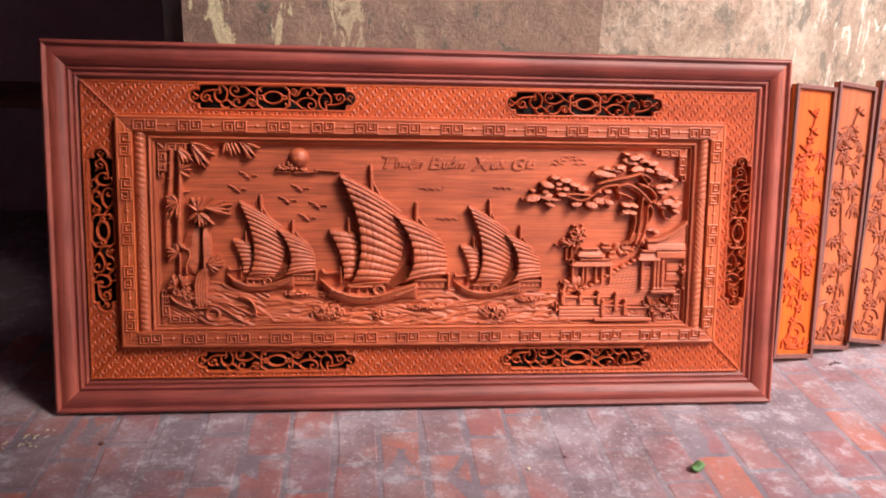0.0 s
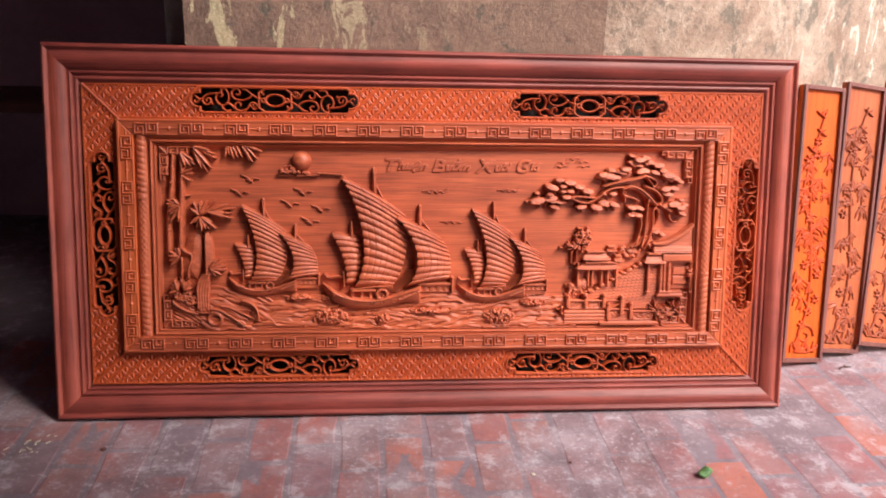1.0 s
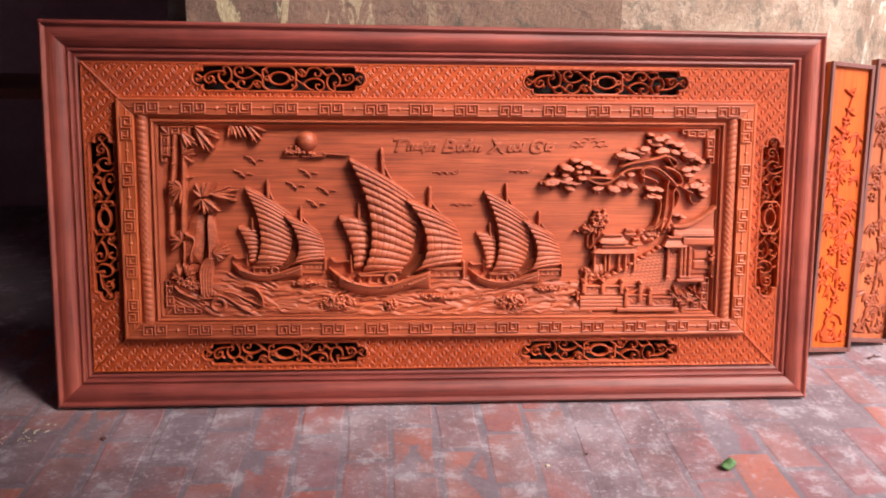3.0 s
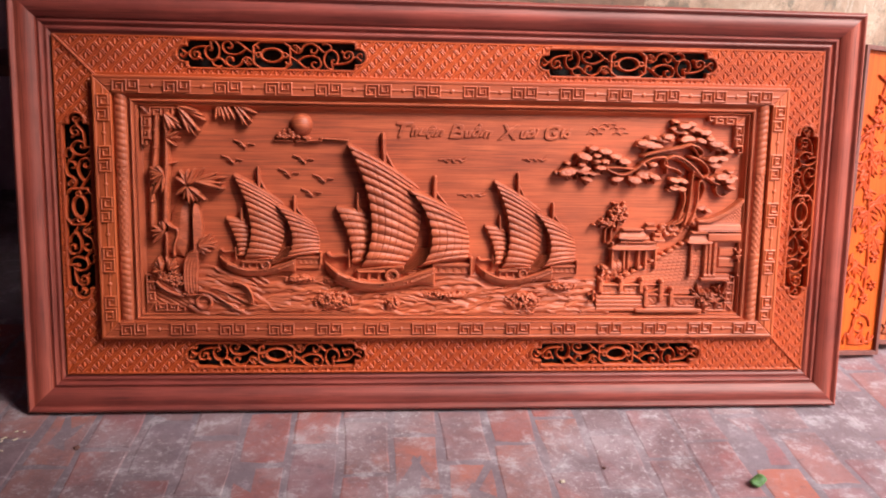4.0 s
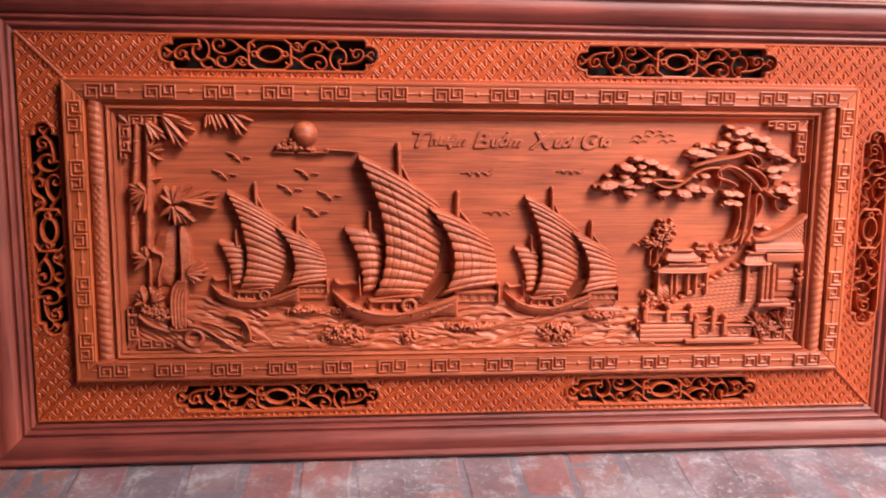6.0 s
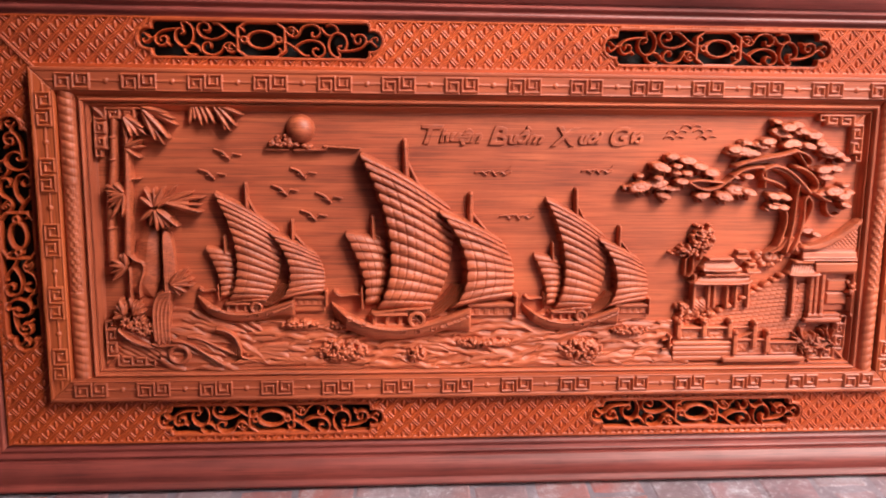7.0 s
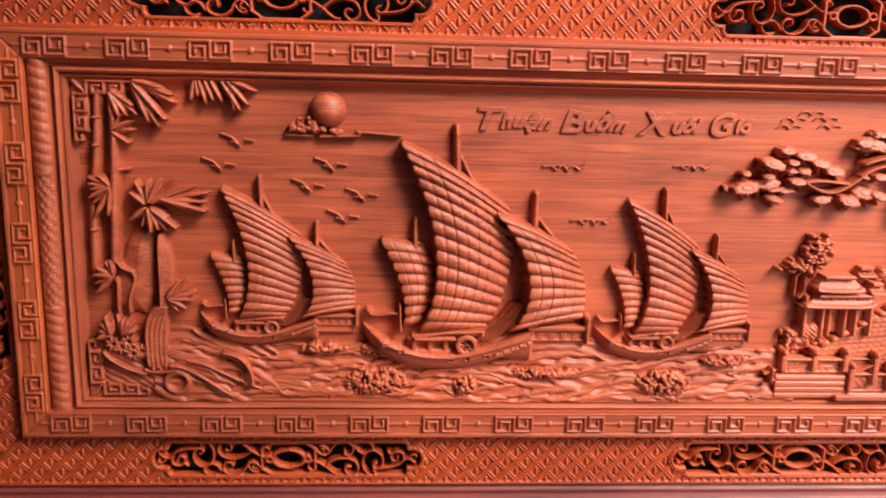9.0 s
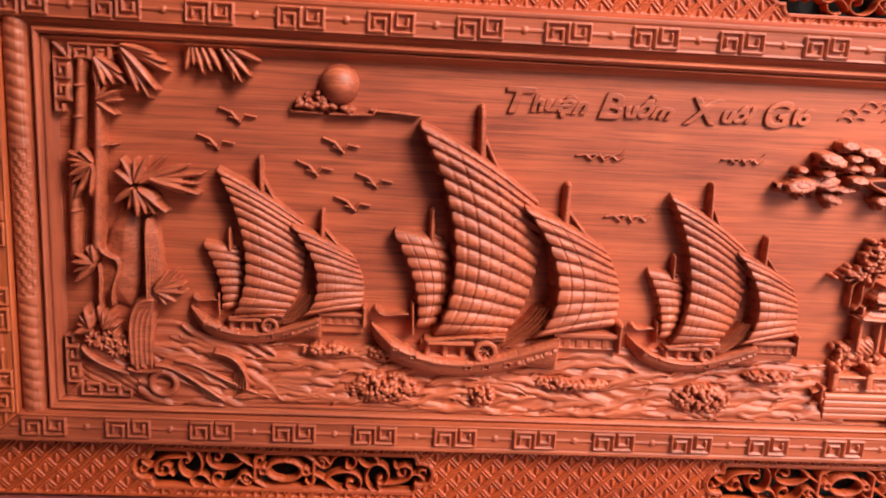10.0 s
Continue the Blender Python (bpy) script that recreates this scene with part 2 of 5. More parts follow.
def leaf(U, V, a, b, w, h, base):
    """A pointed leaf with a midrib, from a to its tip b."""
    d, t = seg(U, V, a, b)
    r = w * np.sin(np.pi * np.clip(0.12 + 0.86 * t, 0, 1)) ** 0.8 + 1e-5
    q = 1 - d / r
    return np.where(q > 0, base + h * (0.55 + 0.45 * q), -1.0)


def value_noise(U, V, scale, seed=0):
    """Smooth lattice noise, 0 to 1."""
    rs = np.random.RandomState(seed)
    table = rs.rand(64, 64)
    x, y = U * scale + 100, V * scale + 100
    i, j = np.floor(x).astype(int), np.floor(y).astype(int)
    fx, fy = x - i, y - j
    fx, fy = fx * fx * (3 - 2 * fx), fy * fy * (3 - 2 * fy)
    at = lambda p, q: table[p % 64, q % 64]
    return (at(i, j) * (1 - fx) + at(i + 1, j) * fx) * (1 - fy) + (at(i, j + 1) * (1 - fx) + at(i + 1, j + 1) * fx) * fy


def outline(U, V, pts):
    """Signed distance to a closed polygon, positive inside."""
    d = np.full(U.shape, 1e9)
    inside = np.zeros(U.shape, bool)
    for (ax, ay), (bx, by) in zip(pts, pts[1:] + pts[:1]):
        d = np.minimum(d, seg(U, V, (ax, ay), (bx, by))[0])
        cond = ((ay > V) != (by > V)) & (U < (bx - ax) * (V - ay) / (by - ay + 1e-12) + ax)
        inside ^= cond
    return np.where(inside, d, -d)


def top_of(*hs):
    out = hs[0]
    for h in hs[1:]:
        out = np.maximum(out, h)
    return out


def curve3(p, q, r, s, n=12):
    """Points of a cubic curve."""
    return [tuple((1 - t) ** 3 * a + 3 * t * (1 - t) ** 2 * b + 3 * t * t * (1 - t) * c + t ** 3 * d for a, b, c, d in zip(p, q, r, s)) for t in np.linspace(0, 1, n)]


def path_rod(U, V, pts, r0, r1, h, base):
    n = len(pts) - 1
    out = None
    for k in range(n):
        a, b = r0 + (r1 - r0) * k / n, r0 + (r1 - r0) * (k + 1) / n
        x = rod(U, V, pts[k], pts[k + 1], a, b, h, base)
        out = x if out is None else np.maximum(out, x)
    return out


# ---- the setting ----
def wall_run(name, pts, z1, thick, material, label):
    """A wall whose face runs through plan points, its thickness behind it."""
    pts = [Vector(p) for p in pts]
    back = []
    for k, p in enumerate(pts):
        d = (pts[min(k + 1, len(pts) - 1)] - pts[max(k - 1, 0)]).normalized()
        back.append(p + Vector((-d.y, d.x)) * thick)
    bm = bmesh.new()
    ring = pts + back[::-1]
    lo = [bm.verts.new((*p, -0.02)) for p in ring]
    hi = [bm.verts.new((*p, z1)) for p in ring]
    n, m = len(ring), len(pts)
    for k in range(n):
        f = bm.faces.new((lo[k], lo[(k + 1) % n], hi[(k + 1) % n], hi[k]))
        f.smooth = 2 < m and k < m - 1
    for k in range(m - 1):
        bm.faces.new((hi[k], hi[k + 1], hi[n - 2 - k], hi[n - 1 - k]))
        bm.faces.new((lo[k + 1], lo[k], lo[n - 1 - k], lo[n - 2 - k]))
    bmesh.ops.recalc_face_normals(bm, faces=bm.faces)
    for e in bm.edges:
        e.smooth = e.calc_face_angle(0) < 0.3
    ob = part(name, bm, material, None)
    return tagged(ob, label, "wall", kind="structure")


BEND = (1.27, 0.262)
CORNER = (1.55, 0.262)
TURN_W = radians(30)
bend = [BEND, (1.34, 0.262)]
for k in range(1, 11):
    a = TURN_W * (k - 0.5) / 10
    bend.append((bend[-1][0] + 0.042 * math.cos(a), bend[-1][1] + 0.042 * math.sin(a)))
bend.append((CORNER[0] + 4.0 * math.cos(TURN_W), CORNER[1] + 4.0 * math.sin(TURN_W)))
wall_run("wall_north", [(0.168, 0.262), BEND], 3.2, 0.2, M_PLASTER, "old stained plaster wall with flaking ochre paint")
wall_run("wall_north_east", bend, 3.2, 0.2, M_PLASTER_E, "old stained plaster wall with pale patches")
wall_run("wall_room_back", [(-3.2, 1.9), (0.9, 1.9)], 3.2, 0.15, M_DARKWALL, "grey plaster wall of the unlit room")
# Left wall is out of view, added to close the room and block fill.
wall_run("wall_room_left", [(-3.2, -3.4), (-3.2, 1.9)], 3.2, 0.15, M_DARKWALL, "grey plaster wall of the unlit room")
wall_run("wall_room_right", [(0.9, 1.9), (0.9, 0.47)], 3.2, 0.15, M_DARKWALL, "grey plaster wall of the unlit room")
# Unseen, added to hold back fill light; its open end lets sky sheen in.
wall_run("fill_block_south", [(2.4, -3.4), (-3.2, -3.4)], 3.2, 0.15, M_DARKWALL, "unseen wall added across the yard to block fill light")


# Unseen roof, added; its slanted edge shades the left of panel, wall and floor.
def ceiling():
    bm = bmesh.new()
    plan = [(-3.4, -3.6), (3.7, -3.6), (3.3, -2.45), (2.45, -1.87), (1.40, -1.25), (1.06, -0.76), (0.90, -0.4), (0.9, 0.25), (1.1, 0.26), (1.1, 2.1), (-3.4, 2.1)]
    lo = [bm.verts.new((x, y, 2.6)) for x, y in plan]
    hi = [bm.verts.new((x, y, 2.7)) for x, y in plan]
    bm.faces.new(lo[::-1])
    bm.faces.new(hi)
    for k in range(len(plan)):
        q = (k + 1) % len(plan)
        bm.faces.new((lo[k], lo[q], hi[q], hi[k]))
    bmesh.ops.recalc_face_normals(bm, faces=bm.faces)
    tagged(part("ceiling", bm, M_DARKWALL, None), "unseen roof added to shade the left side, edge slanted", "ceiling", kind="structure")


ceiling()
bm = bmesh.new()
box(bm, 0.105, 0.165, 0.33, 0.43, 0.0, 2.6, 0.004)
tagged(part("door_frame", bm, M_POST, None), "dark grey painted door post with peeling paint", "door frame", kind="structure")
bm = bmesh.new()
box(bm, -2.6, 0.0, 1.2, 1.6, 0.60, 0.64, 0.004)
box(bm, -2.6, -2.5, 1.2, 1.6, 0.0, 0.60, 0.004)
box(bm, -0.1, 0.0, 1.2, 1.6, 0.0, 0.60, 0.004)
tagged(part("workbench", bm, M_SIDE, None), "dark wooden bench in the unlit room", "bench")

bm = bmesh.new()
bmesh.ops.create_grid(bm, x_segments=2, y_segments=2, size=30, matrix=Matrix.Translation((0, 0, -0.0020)))
floor = tagged(part("floor", bm, M_MORTAR, None), "worn brick paving with cement smears", "floor", kind="structure")

# ---- the large carved panel: local x along it, z up it, y into it ----
LEAN = radians(11.82)
panel = empty("carved_panel", pose(0, 0, 0, -math.degrees(LEAN), 0, 0) @ Matrix.Translation((0, 0.0032, 0.1859)))
tagged(panel, "large carved reddish wood panel of sailing ships leaning against the wall", "carved panel")
OUT = (-0.177, 1.797, -0.178, 0.786)
BAND = (-0.086, 1.706, -0.087, 0.697)
KEY = (0.0, 1.62, 0.0, 0.609)


def rail(name, material, outer, inner_profile, side, label=""):
    """A mitred moulding along one side of a rectangle; the profile gives (inset, height) pairs."""
    u0, u1, v0, v1 = outer
    verts, faces = [], []
    n = len(inner_profile)
    for end in (0, 1):
        for d, h in inner_profile:
            if side == "top":
                p = ((u0 + d) if end == 0 else (u1 - d), -h, v1 - d)
            elif side == "bottom":
                p = ((u1 - d) if end == 0 else (u0 + d), -h, v0 + d)
            elif side == "left":
                p = (u0 + d, -h, (v0 + d) if end == 0 else (v1 - d))
            else:
                p = (u1 - d, -h, (v1 - d) if end == 0 else (v0 + d))
            # the outer frame stands a little out of square at one upper corner
            skew = 0.009 * max(0.0, 1 - d / 0.0915) * (1 - (p[0] - OUT[0]) / 1.974) if outer is OUT and p[2] > 0.5 else 0.0
            verts.append((p[0], p[1], p[2] + skew))
    for k in range(n):
        a, b = k, (k + 1) % n
        faces.append((a, b, n + b, n + a))
    faces += [tuple(range(n))[::-1], tuple(range(n, 2 * n))]
    me = mesh_from(name, verts, faces)
    bm = bmesh.new()
    bm.from_mesh(me)
    bmesh.ops.recalc_face_normals(bm, faces=bm.faces)
    bmesh.ops.bevel(bm, geom=[e for e in bm.edges if len(e.link_faces) == 2 and e.calc_face_angle(0) > 0.9 and e.calc_length() > 0.3], offset=0.0012, segments=2, affect="EDGES")
    ob = part(name, bm, material, panel, label)
    return ob


def arc(d0, h0, d1, h1, bulge, n=7):
    return [(d0 + (d1 - d0) * t, h0 + (h1 - h0) * t + bulge * math.sin(math.pi * t)) for t in np.linspace(0, 1, n)]


FRAME_PROFILE = [(0, -0.05), (0, -0.010)] + arc(0, -0.008, 0.013, -0.004, 0.006, 6) + arc(0.016, -0.007, 0.056, -0.016, 0.007, 12) + [(0.058, -0.021)] + arc(0.060, -0.021, 0.069, -0.021, 0.004, 6) + arc(0.072, -0.025, 0.085, -0.027, 0.004, 6) + [(0.0915, -0.030), (0.0915, -0.05)]
for side, name, m in (("top", "top_rail", M_FRAME_X_SHADE), ("bottom", "bottom_rail", M_FRAME_X_SHADE), ("left", "stile", M_FRAME_Z), ("right", "stile", M_FRAME_Z)):
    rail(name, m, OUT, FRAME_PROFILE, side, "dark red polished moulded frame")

# lattice band with pierced openings
HOLES = [(0.398, 0.660, 0.430, 0.066, 0), (1.228, 0.657, 0.430, 0.066, 0), (0.400, -0.0435, 0.426, 0.060, 0), (1.230, -0.0445, 0.430, 0.060, 0), (-0.0435, 0.309, 0.430, 0.066, 1), (1.676, 0.309, 0.424, 0.062, 1)]


def cartouche(x, y, length, height):
    """Signed distance inside a long cartouche with stepped, rounded ends."""
    a, b = length / 2, height / 2
    ax, ay = np.abs(x), np.abs(y)
    body = np.minimum(a * 0.89 - ax, b - ay)
    corner = np.hypot(np.maximum(ax - (a * 0.89 - 0.010), 0), np.maximum(ay - (b - 0.010), 0))
    body = np.minimum(body, 0.010 - corner)
    r = b * 0.58
    nose = r - np.hypot(np.maximum(ax - (a - r), 0), y)
    nose = np.where(ax < a - r, r - ay, nose)
    return np.maximum(body, nose)


def hole_distance(U, V, hole):
    cu, cv, length, height, upright = hole
    x, y = (U - cu, V - cv) if not upright else (V - cv, -(U - cu))
    return cartouche(x, y, length, height), x, y


BAND_H = -0.020


def lattice(U, V):
    """Woven fret: double fillets along both diagonals, one passing over the other, an upright spindle in each lozenge."""
    p = 0.0325
    a, b = (U + V) / p, (U - V) / p
    fa, fb = a - np.floor(a) - 0.5, b - np.floor(b) - 0.5
    ea, eb = 0.5 - np.abs(fa), 0.5 - np.abs(fb)
    h = np.where(ea < 0.150, 0.0026, 0.0) - np.where(ea < 0.045, 0.0015, 0.0)
    h = np.maximum(h, np.where(eb < 0.165, 0.0036, 0.0) - np.where(eb < 0.050, 0.0020, 0.0))
    x, y = (fa + fb) * 0.5 * p, (fa - fb) * 0.5 * p
    q = 1 - (x / 0.0026) ** 2 - (np.abs(y) / 0.0070) ** 3
    h = np.maximum(h, np.where(q > 0, 0.0032 * np.sqrt(np.maximum(q, 0)), 0))
    return h - 0.0034


def band_piece(name, u0, u1, v0, v1, side):
    U, V = grid(u0, u1, v0, v1, 0.0011)
    H = BAND_H + lattice(U, V)
    if side in ("top", "bottom"):
        e = (V - v0) if side == "top" else (v1 - V)
        f = (v1 - V) if side == "top" else (V - v0)
    else:
        e = (u1 - U) if side == "left" else (U - u0)
        f = (U - u0) if side == "left" else (u1 - U)
    H = np.where((f < 0.004) | (e < 0.010), BAND_H, H)
    m1, m2 = U - BAND[0], BAND[1] - U
    n1, n2 = V - BAND[2], BAND[3] - V
    near = np.abs(np.minimum(m1, m2) - np.minimum(n1, n2))
    H = np.where(near < 0.0042, BAND_H + 0.0022 - 0.0008 * (near > 0.0026), H)
    for hole in HOLES:
        d, x, y = hole_distance(U, V, hole)
        H = np.where(d > -0.0022, BAND_H + 0.0015, H)
        H = np.where(d > 0, BAND_H - 0.022, H)
    cu = np.minimum(m1, m2) < np.minimum(n1, n2) - 1e-9
    H = np.where(cu if side in ("top", "bottom") else ~cu, -1, H)
    ob = carve(name, panel, M_BAND, U, V, H, BAND_H - 0.018, "orange carved lattice band")
    return ob


band_piece("lattice_band", BAND[0], BAND[1], KEY[3] - 0.004, BAND[3], "top")
band_piece("lattice_band", BAND[0], BAND[1], BAND[2], KEY[2] + 0.004, "bottom")
band_piece("lattice_band", BAND[0], KEY[0] + 0.004, BAND[2], BAND[3], "left")
band_piece("lattice_band", KEY[1] - 0.004, BAND[1], BAND[2], BAND[3], "right")


def scrollwork(length, height):
    """Pierced scroll ornament, centred, lying along x."""
    U, V = grid(-length / 2 - 0.003, length / 2 + 0.003, -height / 2 - 0.003, height / 2 + 0.003, 0.0011)
    base = -0.010
    H = np.full(U.shape, -1.0)
    d = cartouche(U, V, length, height)
    H = np.where(np.abs(d - 0.0008) < 0.0018, 0.002, H)
    X, s = np.abs(U), np.sign(U)
    Vs = V * s
    b = height / 2

    def stroke(pts, r0=0.0021, r1=0.0019):
        return path_rod(X, Vs, pts, r0, r1, 0.011, base)

    k = length / 0.43
    inner = [
        curve3((0.0444 * k, 0.0143), (0.0560 * k, -0.0007), (0.0656 * k, 0.0074), (0.0683 * k, 0.0171)),
        curve3((0.0683 * k, 0.0171), (0.0753 * k, 0.0328), (0.1061 * k, 0.0301), (0.1031 * k, 0.0137)),
        curve3((0.1031 * k, 0.0137), (0.1004 * k, 0.0021), (0.0849 * k, 0.0042), (0.0888 * k, 0.0140)),
        curve3((0.0251 * k, -0.0037), (0.0444 * k, 0.0008), (0.0502 * k, -0.0105), (0.0618 * k, -0.0148)),
        curve3((0.0579 * k, -0.0141), (0.0656 * k, -0.0023), (0.0868 * k, 0.0062), (0.1042 * k, -0.0040)),
        curve3((0.1042 * k, -0.0040), (0.1197 * k, -0.0177), (0.1061 * k, -0.0317), (0.0953 * k, -0.0274)),
        curve3((0.0953 * k, -0.0274), (0.0849 * k, -0.0216), (0.0899 * k, -0.0091), (0.0992 * k, -0.0150)),
        curve3((0.0483 * k, 0.0203), (0.0529 * k, 0.0262), (0.0598 * k, 0.0199), (0.0656 * k, 0.0112)),
        curve3((0.0598 * k, -0.0141), (0.0675 * k, -0.0215), (0.0733 * k, -0.0290), (0.0830 * k, -0.0267)),
        curve3((0.1054 * k, 0.0215), (0.1108 * k, 0.0109), (0.1177 * k, 0.0073), (0.1224 * k, 0.0094)),
        curve3((0.1146 * k, 0.0265), (0.1216 * k, 0.0306), (0.1351 * k, 0.0265), (0.1339 * k, 0.0172)),
    ]
    outer = [
        curve3((0.1274 * k, -0.0271), (0.1100 * k, -0.0161), (0.1177 * k, 0.0131), (0.1339 * k, 0.0141)),
        curve3((0.1339 * k, 0.0141), (0.1505 * k, 0.0124), (0.1563 * k, -0.0106), (0.1428 * k, -0.0172)),
        curve3((0.1428 * k, -0.0172), (0.1332 * k, -0.0191), (0.1312 * k, -0.0084), (0.1401 * k, -0.0081)),
        curve3((0.1274 * k, -0.0271), (0.1370 * k, -0.0325), (0.1409 * k, -0.0246), (0.1351 * k, -0.0198)),
        curve3((0.1447 * k, -0.0168), (0.1602 * k, -0.0162), (0.1834 * k, -0.0154), (0.1841 * k, 0.0028)),
        curve3((0.1841 * k, 0.0028), (0.1834 * k, 0.0155), (0.1621 * k, 0.0147), (0.1633 * k, 0.0012)),
        curve3((0.1633 * k, 0.0012), (0.1648 * k, -0.0072), (0.1776 * k, -0.0052), (0.1741 * k, 0.0040)),
        curve3((0.1818 * k, -0.0058), (0.1895 * k, 0.0053), (0.1969 * k, -0.0033), (0.2026 * k, -0.0089)),
        curve3((0.1930 * k, 0.0015), (0.1988 * k, 0.0102), (0.2065 * k, 0.0074), (0.2042 * k, 0.0012)),
        curve3((0.1583 * k, 0.0119), (0.1610 * k, 0.0089), (0.1633 * k, 0.0074), (0.1656 * k, 0.0075)),
        curve3((0.0309 * k, -0.0151), (0.0347 * k, -0.0235), (0.0444 * k, -0.0204), (0.0421 * k, -0.0147)),
        curve3((0.0540 * k, 0.0089), (0.0598 * k, 0.0130), (0.0567 * k, 0.0190), (0.0513 * k, 0.0165)),
    ]
    for pts in inner + outer:
        H = np.maximum(H, stroke(pts))
    # centre oval, its octagonal surround and two rings
    e = np.hypot(U / 0.0245, V / 0.0150)
    H = np.where(np.abs(e - 1) < 0.11, np.maximum(H, 0.002), H)
    o = np.maximum(np.maximum(np.abs(U) / 0.0415, np.abs(V) / (b - 0.004)), (np.abs(U) / 0.0415 + np.abs(V) / (b - 0.004)) / 1.66)
    H = np.where((np.abs(o - 1) < 0.050), np.maximum(H, 0.001), H)
    ring = np.hypot(X - 0.0300, V)
    H = np.where(np.abs(ring - 0.0050) < 0.0017, np.maximum(H, 0.003), H)
    return U, V, H


OPEN_MESH = {}
for cu, cv, length, height, upright in HOLES:
    key = round(height, 3)
    if key not in OPEN_MESH:
        U, V, H = scrollwork(length, height)
        ob = carve("scrollwork", panel, M_BAND, U, V, H, -0.012, "pierced carved scroll ornament")
        OPEN_MESH[key] = ob.data
    else:
        ob = part("scrollwork", OPEN_MESH[key], M_BAND, panel, "pierced carved scroll ornament")
    ob.matrix_basis = Matrix.Translation((cu, -BAND_H + 0.001, cv)) @ (pose(0, 0, 0, 0, -90, 0) if upright else Matrix())

# key-pattern border
KEY_W = 0.043


def key_motif(U, V, horizontal, length, n):
    """Paired square spirals with a bead on a bar between them."""
    p = length / n
    x = (U if horizontal else V)
    y = (V if horizontal else U)
    x = x - np.floor(x / p) * p - p / 2
    q = 0.0034
    H = np.zeros(U.shape)

    def bar(ax, ay, bx, by, r=0.0016, h=0.0046):
        d = np.maximum(np.maximum(min(ax, bx) - r - x, x - max(ax, bx) - r), np.maximum(min(ay, by) - r - y, y - max(ay, by) - r))
        return np.where(d < 0, h, 0)

    w, t = 0.0135, 0.0115
    for s in (-1, 1):
        c = s * 0.0148
        P = [(c - s * w + s * 0.0005, -t * s), (c + s * w, -t * s), (c + s * w, t * s), (c - s * w * 0.55, t * s), (c - s * w * 0.55, -t * 0.35 * s), (c + s * w * 0.45, -t * 0.35 * s), (c + s * w * 0.45, t * 0.4 * s)]
        for a, b in zip(P, P[1:]):
            H = np.maximum(H, bar(*a, *b))
    H = np.maximum(H, bar(0, -t, 0, t))
    edge = np.abs(x) - p / 2
    H = np.maximum(H, np.where((np.abs(y) < 0.0014) & (np.abs(x) > 0.0285), 0.0018, 0))
    bead = np.hypot(np.abs(x) - p / 2, y)
    H = np.maximum(H, np.where(bead < 0.0048, 0.0032 * np.sqrt(np.maximum(0, 1 - (bead / 0.0048) ** 2)), 0))
    return H


def key_side(side):
    u0, u1, v0, v1 = KEY
    res = 0.0012
    if side in ("top", "bottom"):
        a, b = (v1 - KEY_W, v1) if side == "top" else (v0, v0 + KEY_W)
        U, V = grid(u0, u1, a, b, res)
        f = (v1 - V) if side == "top" else (V - v0)
        run = np.minimum(U - u0, u1 - U)
        M = key_motif(U - u0 - 0.0187, V - (a + b) / 2 + (0.0025 if side == "top" else -0.0025), True, 1.5826, 14)
    else:
        a, b = (u0, u0 + KEY_W) if side == "left" else (u1 - KEY_W, u1)
        U, V = grid(a, b, v0, v1, res)
        f = (U - u0) if side == "left" else (u1 - U)
        run = np.minimum(V - v0, v1 - V)
        M = key_motif(U - (a + b) / 2 + (-0.0025 if side == "left" else 0.0025), V - v0 - 0.0158, False, 0.5774, 5)
    M = np.where(run < f + 0.006, 0, M)
    H = -0.003 + np.where((f > 0.0075) & (f < KEY_W - 0.0045), np.maximum(M - 0.0008, -0.0008), 0.001)
    H = np.where(f < 0.002, -0.003 - (0.002 - f) * 2, H)
    H = np.where(f < 0.0006, -0.03, H)
    H = np.where(f > KEY_W - 0.002, -0.004, H)
    H = np.where(f > KEY_W - 0.0008, -1, H)
    H = np.where(np.abs(run - f) < 0.0008, H - 0.0008, H)
    H = np.where(run < f - 1e-6, -1, H)
    name = "key_border"
    carve(name, panel, M_KEY_X_SHADE if side in ("top", "bottom") else M_KEY_Z, U, V, H, -0.034, "orange wood border carved with square key pattern")


for side in ("top", "bottom", "left", "right"):
    key_side(side)

# inner mouldings and the ground board
RIDGE = (0.080, 1.540, 0.046, 0.556)
COVE = [(0, -0.05), (0, -0.0045)] + arc(0.001, -0.006, 0.0155, -0.017, -0.004, 7) + [(0.0155, -0.05)]
CX = (0.042, 1.578, 0.0425, 0.5665)
for side in ("top", "bottom"):
    u0, u1, v0, v1 = CX
    rail("cove", M_RELIEF, (u0, u1, v0, v1), [(d * (0.28 if side == "bottom" else 0.78), h) for d, h in COVE], side)
RIDGE_PROFILE = [(-0.006, -0.05), (-0.006, -0.022), (-0.002, -0.020)] + arc(-0.001, -0.014, 0.007, -0.014, 0.005, 8) + [(0.008, -0.021)] + arc(0.0085, -0.019, 0.0135, -0.021, 0.004, 6) + [(0.0185, -0.030), (0.0215, -0.033), (0.0215, -0.05)]
for side, m in (("top", M_RELIEF), ("bottom", M_RELIEF), ("left", M_RELIEF_Z), ("right", M_RELIEF_Z)):
    rail("inner_moulding", m, RIDGE, RIDGE_PROFILE, side)
GROUND = -0.034
bm = bmesh.new()
box(bm, 0.03, 1.59, -GROUND, 0.056, 0.03, 0.58)
part("ground_board", bm, M_RELIEF, panel, "flat grained reddish board")


